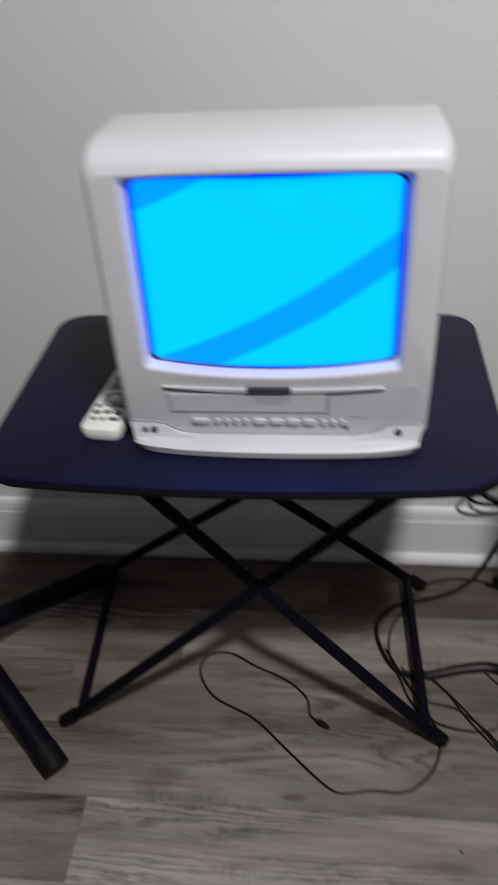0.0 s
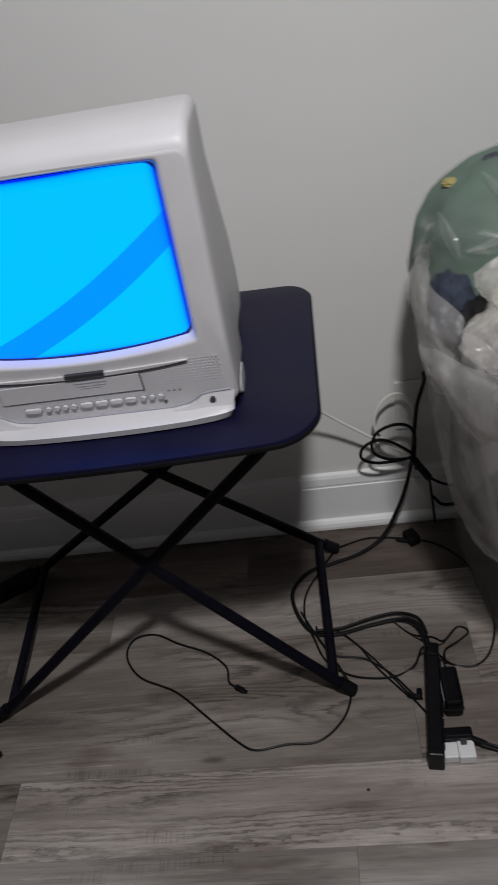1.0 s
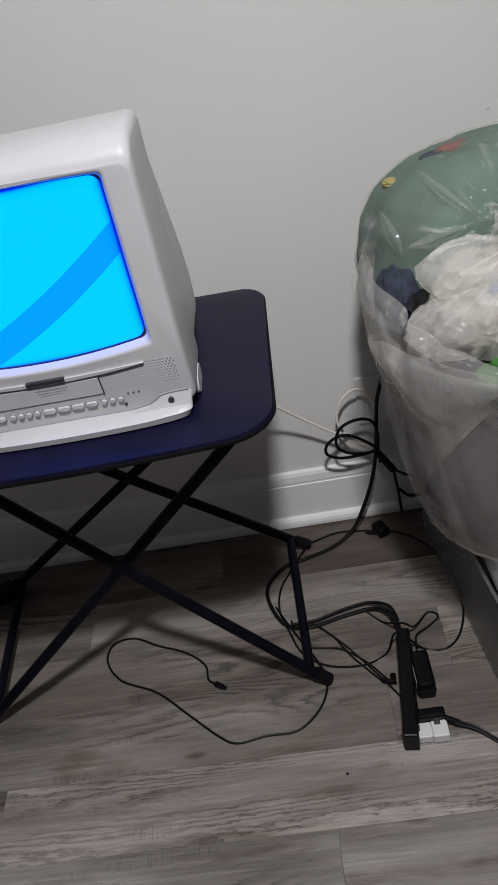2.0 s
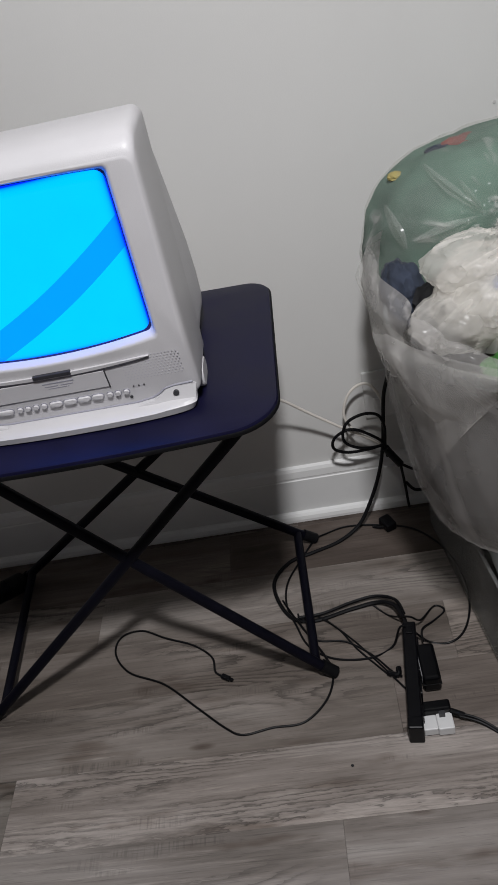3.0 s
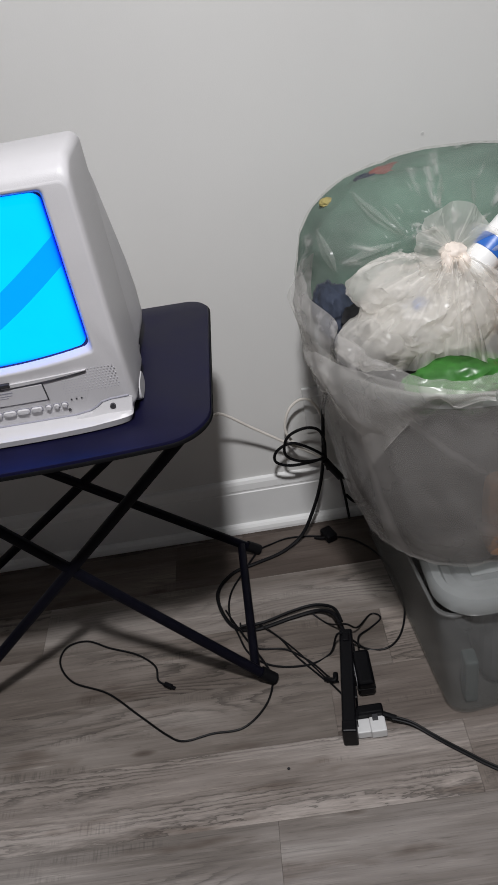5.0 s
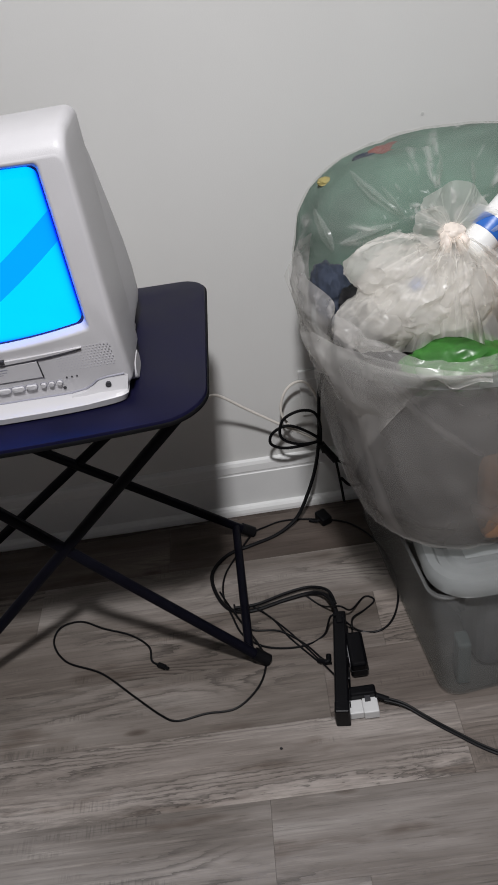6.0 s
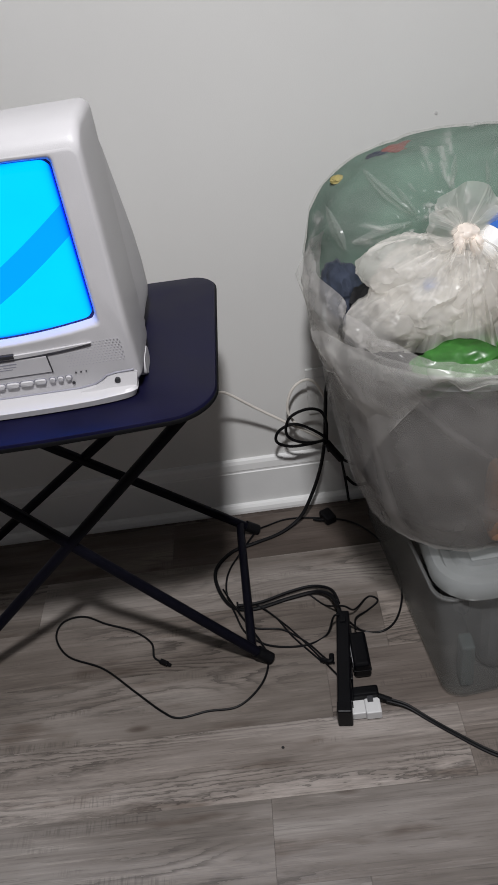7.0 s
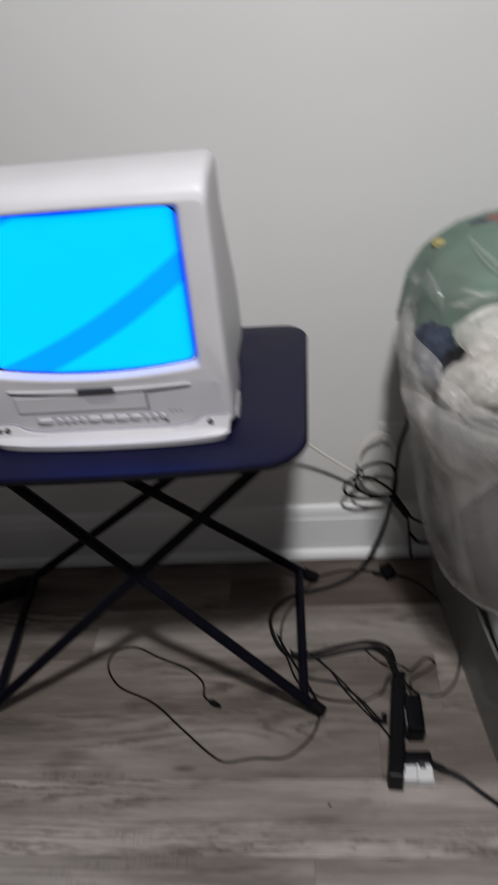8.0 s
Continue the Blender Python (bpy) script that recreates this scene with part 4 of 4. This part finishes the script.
                row.append(Vector((CX + r * math.cos(a), CY + r * math.sin(a) * 0.97, TR + top(u) - drop * v)))
            rows.append(row)
        flap = part(name, loft(rows, close_ends=False, closed=False), flap_film, t, label, True)
        part("hem", tube([row[-1] for row in rows], 0.0006, 6), flap_film, flap, "rolled hem", True)

    def point(u, at, wide):
        return max(0.0, 1 - abs(u - at) / wide)
    sheet("flap", 180, 268, lambda u: 0.012 + 0.016 * math.sin(math.pi * u), lambda u: 0.012 + 0.165 * point(u, 0.45, 0.34) + 0.040 * point(u, 0.1, 0.12) + 0.018 * point(u, 0.86, 0.10), lambda u, v: 0.007 + 0.014 * math.sin(math.pi * min(1.0, v * 1.2)) * point(u, 0.4, 0.6) - 0.020 * v * point(u, 0.45, 0.34), 2.0, "loose flap of clear film")
    sheet("flap", 158, 206, lambda u: 0.085 - 0.055 * u, lambda u: 0.060 + 0.055 * point(u, 0.55, 0.5), lambda u, v: 0.004 + 0.022 * (1 - v) * point(u, 0.3, 0.7), 9.0, "hanging corner of clear film")
    # film stretched over the cushion behind
    bm = lump((0.752, -0.214, 0.686), (0.2485, 0.1375, 0.1865), 0.05, 1.8, 8, 6, creases=0.012, knot=(-0.20, -0.80, 0.45), square=2.7, octaves=3, rays=17, pull=0.0, pleats=0.022)
    part("upper_film", bm, cover_film, t, "clear film stretched over the cushion", True)
    # sharp pleats of film that run from the knot over the cushion
    def over(x, z, lift):
        k = abs((x - 0.752) / 0.2485) ** 2.7 + abs((z - 0.686) / 0.1865) ** 2.7
        return Vector((x, -0.214 - 0.1375 * max(0.02, 1 - k) ** (1 / 2.7) - lift, z + lift * 0.5))
    for x0, z0, x1, z1, wide in PLEATS:
        side = Vector((z1 - z0, 0, x0 - x1)).normalized()
        rows = []
        for i in range(19):
            u = i / 18
            w = wide * (0.04 + 0.62 * math.sin(math.pi * (0.03 + 0.94 * u)) ** 0.8) * (1 + 0.25 * noise.noise(Vector((u * 4, x0 * 30, z1 * 20))))
            x, z = x0 + (x1 - x0) * u, z0 + (z1 - z0) * u
            rise = 0.004 + 0.008 * math.sin(math.pi * min(1.0, u * 1.1)) * wide / 0.02
            row = []
            for v, h in ((-1.0, 0.15), (-0.45, 0.35), (-0.1, 1.0), (0.05, 0.95), (0.5, 0.4), (1.0, 0.15)):
                row.append(over(x + side.x * w * v, z + side.z * w * v, 0.004 + rise * h))
            rows.append(row)
        part("pleat", loft(rows, close_ends=False, closed=False), pleat_film, t, "sharp pleat of clear film", True)
    return t


# pleats over the cushion: from x, z to x, z, and half their width
PLEATS = ((0.657, 0.806, 0.600, 0.852, 0.010), (0.712, 0.836, 0.728, 0.864, 0.006), (0.654, 0.797, 0.569, 0.771, 0.013), (0.558, 0.760, 0.541, 0.808, 0.013), (0.764, 0.830, 0.768, 0.855, 0.005), (0.662, 0.804, 0.637, 0.842, 0.006))
clear_bag()
g = thing("cushion", 0.756, -0.212, 0.50, "sage green fleece cushion stuffed upright into the tub", "cushion")
part("cover", lump((0.752, -0.213, 0.685), (0.246, 0.134, 0.184), 0.05, 1.8, 8, 5, creases=0.012, square=2.7, octaves=3), green_cloth, g, smooth=True)
q = thing("printed_cloth", 0.60, -0.20, 0.84, "cloth with faded red and yellow print on the cushion", "cloth")
part("red_patch", lump((0.678, -0.202, 0.856), (0.042, 0.024, 0.011), 0.25, 3.0, 2, 3), red_cloth, q, smooth=True)
part("yellow_patch", lump((0.566, -0.206, 0.829), (0.012, 0.012, 0.007), 0.2, 3.0, 6, 3), yellow_cloth, q, smooth=True)
part("dark_patch", lump((0.645, -0.206, 0.8525), (0.034, 0.024, 0.008), 0.25, 3.0, 26, 3), navy_cloth, q, "dark strip of the print", True)
q = thing("navy_cloth", 0.565, -0.34, 0.66, "crumpled dark navy cloth packed at the tub's side", "cloth")
part("fold", lump((0.551, -0.300, 0.690), (0.034, 0.066, 0.054), 0.16, 1.7, 29, 5, creases=0.07, octaves=2), navy_cloth, q, smooth=True)
part("fold", lump((0.590, -0.368, 0.694), (0.034, 0.042, 0.034), 0.16, 1.8, 19, 4, creases=0.08, octaves=3), black_cloth, q, "black fold beneath", True)
q = thing("green_bag", 0.655, -0.50, 0.62, "crumpled bright green plastic bag in the tub", "plastic bag")
part("film", crumple((0.700, -0.506, 0.652), (0.086, 0.056, 0.036), 12, 5, 0.22, 1.6), green_film, q, smooth=True)
q = thing("carton", 0.80, -0.46, 0.36, "tan cardboard carton standing inside the frosted tub", "carton")
part("board", lump((0.764, -0.502, 0.395), (0.032, 0.022, 0.078), 0.02, 2.0, 61, 4, square=6.0, octaves=2), tan_card, q, smooth=True)
q = thing("dark_stuff", CX, CY, TB + 0.013, "dark grey contents of the tub, widened to block light", "stuff")
# heap widened so that it shades the floor behind the tub
part("heap", lump((CX - 0.006, CY + 0.026, 0.474), (0.172, 0.144, 0.172), 0.04, 2.5, 15, 4, square=2.8), dark_fill, q, smooth=True)
q = thing("paper_wrap", 0.845, -0.40, 0.66, "crumpled tan paper pushed into the tub", "paper")
part("sheet", crumple((0.822, -0.452, 0.700), (0.052, 0.050, 0.082), 21, 5, 0.2, 2.0), tan_card, q, smooth=True)


def knotted_bag():
    t = thing("knotted_bag", 0.68, -0.42, 0.66, "white translucent carrier bag tied in a knot, full of rubbish", "plastic bag")
    toward = (0.35, -0.05, 0.93)
    part("film", crumple((0.672, -0.424, 0.728), (0.104, 0.084, 0.070), 31, 6, 0.14, 1.3, toward, 17, 0.10), white_film, t, smooth=True)
    for k, (c, r) in enumerate((((0.606, -0.450, 0.712), (0.068, 0.050, 0.040)), ((0.630, -0.420, 0.776), (0.066, 0.052, 0.040)), ((0.694, -0.456, 0.732), (0.062, 0.046, 0.060)), ((0.742, -0.432, 0.742), (0.052, 0.048, 0.058)))):
        part("bulge", crumple(c, r, 50 + k, 5, 0.16, 1.2, (0.5, 0.1, 0.85), 13, 0.09), white_film, t, smooth=True)
    # pleated skirt of film hanging forward from the knot
    rows = []
    for i in range(22):
        u = i / 21
        row = []
        for j in range(61):
            v = -1 + j / 30
            reach = 0.5 + 0.5 * math.cos(v * 1.3)
            p = Vector((0.705 + (0.012 + 0.098 * u) * v + 0.015 * u, -0.432 - (0.012 + 0.070 * u ** 0.8) * reach, 0.812 - 0.010 * u - (0.112 + 0.014 * math.sin(v * 5)) * u ** 1.5))
            w = noise.noise(Vector((v * 3.2, u * 0.8, 4.0))) * 2.2
            p += Vector((0.25 * v, -1, 0.45)) * (0.0075 * math.sin(v * 15 + w * 2.4) + 0.004 * math.sin(v * 37 + w * 5)) * min(1.0, 0.25 + u)
            row.append(p)
        rows.append(row)
    part("skirt", loft(rows, close_ends=False, closed=False), white_film, t, "pleated film hanging from the knot", True)
    part("lining", crumple((0.665, -0.420, 0.722), (0.086, 0.070, 0.054), 37, 5, 0.2, 2.0), white_filler, t, smooth=True)
    part("print", lump((0.655, -0.454, 0.757), (0.015, 0.012, 0.010), 0.2, 2.0, 41, 3), blue_label, t, "faint blue print showing through", True)
    part("knot", lump((0.705, -0.430, 0.812), (0.018, 0.016, 0.014), 0.14, 2.0, 33, 4, creases=0.10, octaves=2), knot_film, t, "tight cream knot", True)
    part("twist", lump((0.694, -0.444, 0.802), (0.008, 0.009, 0.015), 0.15, 2.0, 35, 3), knot_film, t, "short twist of film", True)
    part("twist", lump((0.716, -0.446, 0.801), (0.009, 0.008, 0.014), 0.15, 2.0, 36, 3), knot_film, t, "short twist of film", True)
    # two ears of film that fan out above the knot
    for s, tip in ((0, (0.722, -0.405, 0.872)), (1, (0.652, -0.428, 0.838)), (2, (0.765, -0.425, 0.826))):
        rows = []
        base = Vector((0.705, -0.43, 0.814))
        end = Vector(tip)
        along = end - base
        side = along.cross(Vector((0.1, -0.9, 0.5))).normalized()
        for i in range(13):
            u = i / 12
            w = (0.006 + 0.040 * math.sin(min(1, u * 1.15) * math.pi * 0.62)) * (1.0 if s == 0 else 0.62)
            row = []
            for j in range(17):
                v = -1 + 2 * j / 16
                p = base + along * (u * (1 - 0.42 * v * v)) + side * (w * v)
                p += Vector((0, -1, 0.3)) * (0.010 * math.sin(v * 7 + s * 2) * u + 0.014 * (1 - v * v) * u)
                row.append(p)
            rows.append(row)
        part("ear", loft(rows, close_ends=False, closed=False), white_film, t, smooth=True)
    return t


knotted_bag()
q = thing("bottle", 0.80, -0.40, 0.77, "white plastic bottle with a blue band lying in the tub", "bottle")
axis = [Vector((0.722, -0.442, 0.782)), Vector((0.825, -0.395, 0.858))]
d = (axis[1] - axis[0]).normalized()


def turned(prof, sides=24):
    n = d.orthogonal().normalized()
    w = d.cross(n)
    return loft([[axis[0] + d * s + r * (math.cos(2 * math.pi * i / sides) * n + math.sin(2 * math.pi * i / sides) * w) for i in range(sides)] for s, r in prof])


part("body", turned([(0.0, 0.005), (0.002, 0.014), (0.010, 0.020), (0.026, 0.0225), (0.105, 0.0225), (0.118, 0.018), (0.122, 0.008)]), plastic_white, q, smooth=True)
part("band", turned([(0.036, 0.0228), (0.0365, 0.0232), (0.0555, 0.0232), (0.056, 0.0228)]), blue_label, q, "blue label band", True)

q = tagged(part("crumb", lump((0.3545, -0.642, 0.002), (0.0028, 0.0022, 0.0022), 0.2, 2.0, 71, 2), black_cloth), "small dark crumb lying on the plank floor", "crumb")

# ---- floor planks ----
PW, PL, GAP = 0.1385, 0.93, 0.00012
JOINTS = {2: -0.145, 3: 0.576, 4: 0.450, 5: 0.672, 6: 0.328}
# planks cut through the heart of the log, by row and right-hand end
HEART = {(5, 0.67), (3, 1.51)}
# plank tones, with shade by the wall and at the left painted in, by row, or by row and right-hand end
TONE_AND_SHADE = {0: (0.48, 0.44, 0.42), 1: (0.60, 0.55, 0.52), (5, -0.26): (0.66, 0.65, 0.62), (5, 1.6): (0.86, 0.82, 0.79), 2: (0.82, 0.79, 0.76), 3: (0.86, 0.83, 0.80), (3, 0.58): (0.79, 0.76, 0.73), (4, 0.45): (0.77, 0.74, 0.71), (4, 1.38): (1.0, 0.97, 0.95)}
rows_total = int(5.2 / PW) + 1
SEAM0 = -0.038 + PW
random.seed(7)
plank_mesh = {}


def plank_data(length, wood_kind=plank_wood):
    key = (round(length, 3), wood_kind.name)
    if key not in plank_mesh:
        mesh = bpy.data.meshes.new("plank")
        bm = box(-length / 2 + GAP, length / 2 - GAP, -PW / 2 + GAP * 0.6, PW / 2 - GAP * 0.6, -0.006, 0.0, 0.0003, segments=1)
        bm.to_mesh(mesh)
        bm.free()
        mesh.materials.append(wood_kind)
        plank_mesh[key] = mesh
    return plank_mesh[key]


for r in range(rows_total):
    yc = SEAM0 - PW * (r + 0.5)
    start = JOINTS.get(r, random.uniform(0, PL))
    x = start - PL * math.ceil((start - X0) / PL)
    while x < X1:
        a, b = max(x, X0), min(x + PL, X1)
        if b - a > 0.02:
            ob = new("plank", plank_data(b - a, heart_wood if (r, round(b, 2)) in HEART else plank_wood))
            ob.location = ((a + b) / 2, yc, 0)
            ob.parent = floor
            ob.color = (*TONE_AND_SHADE.get((r, round(b, 2)), TONE_AND_SHADE.get(r, (1, 1, 1))), 1)
        x += PL
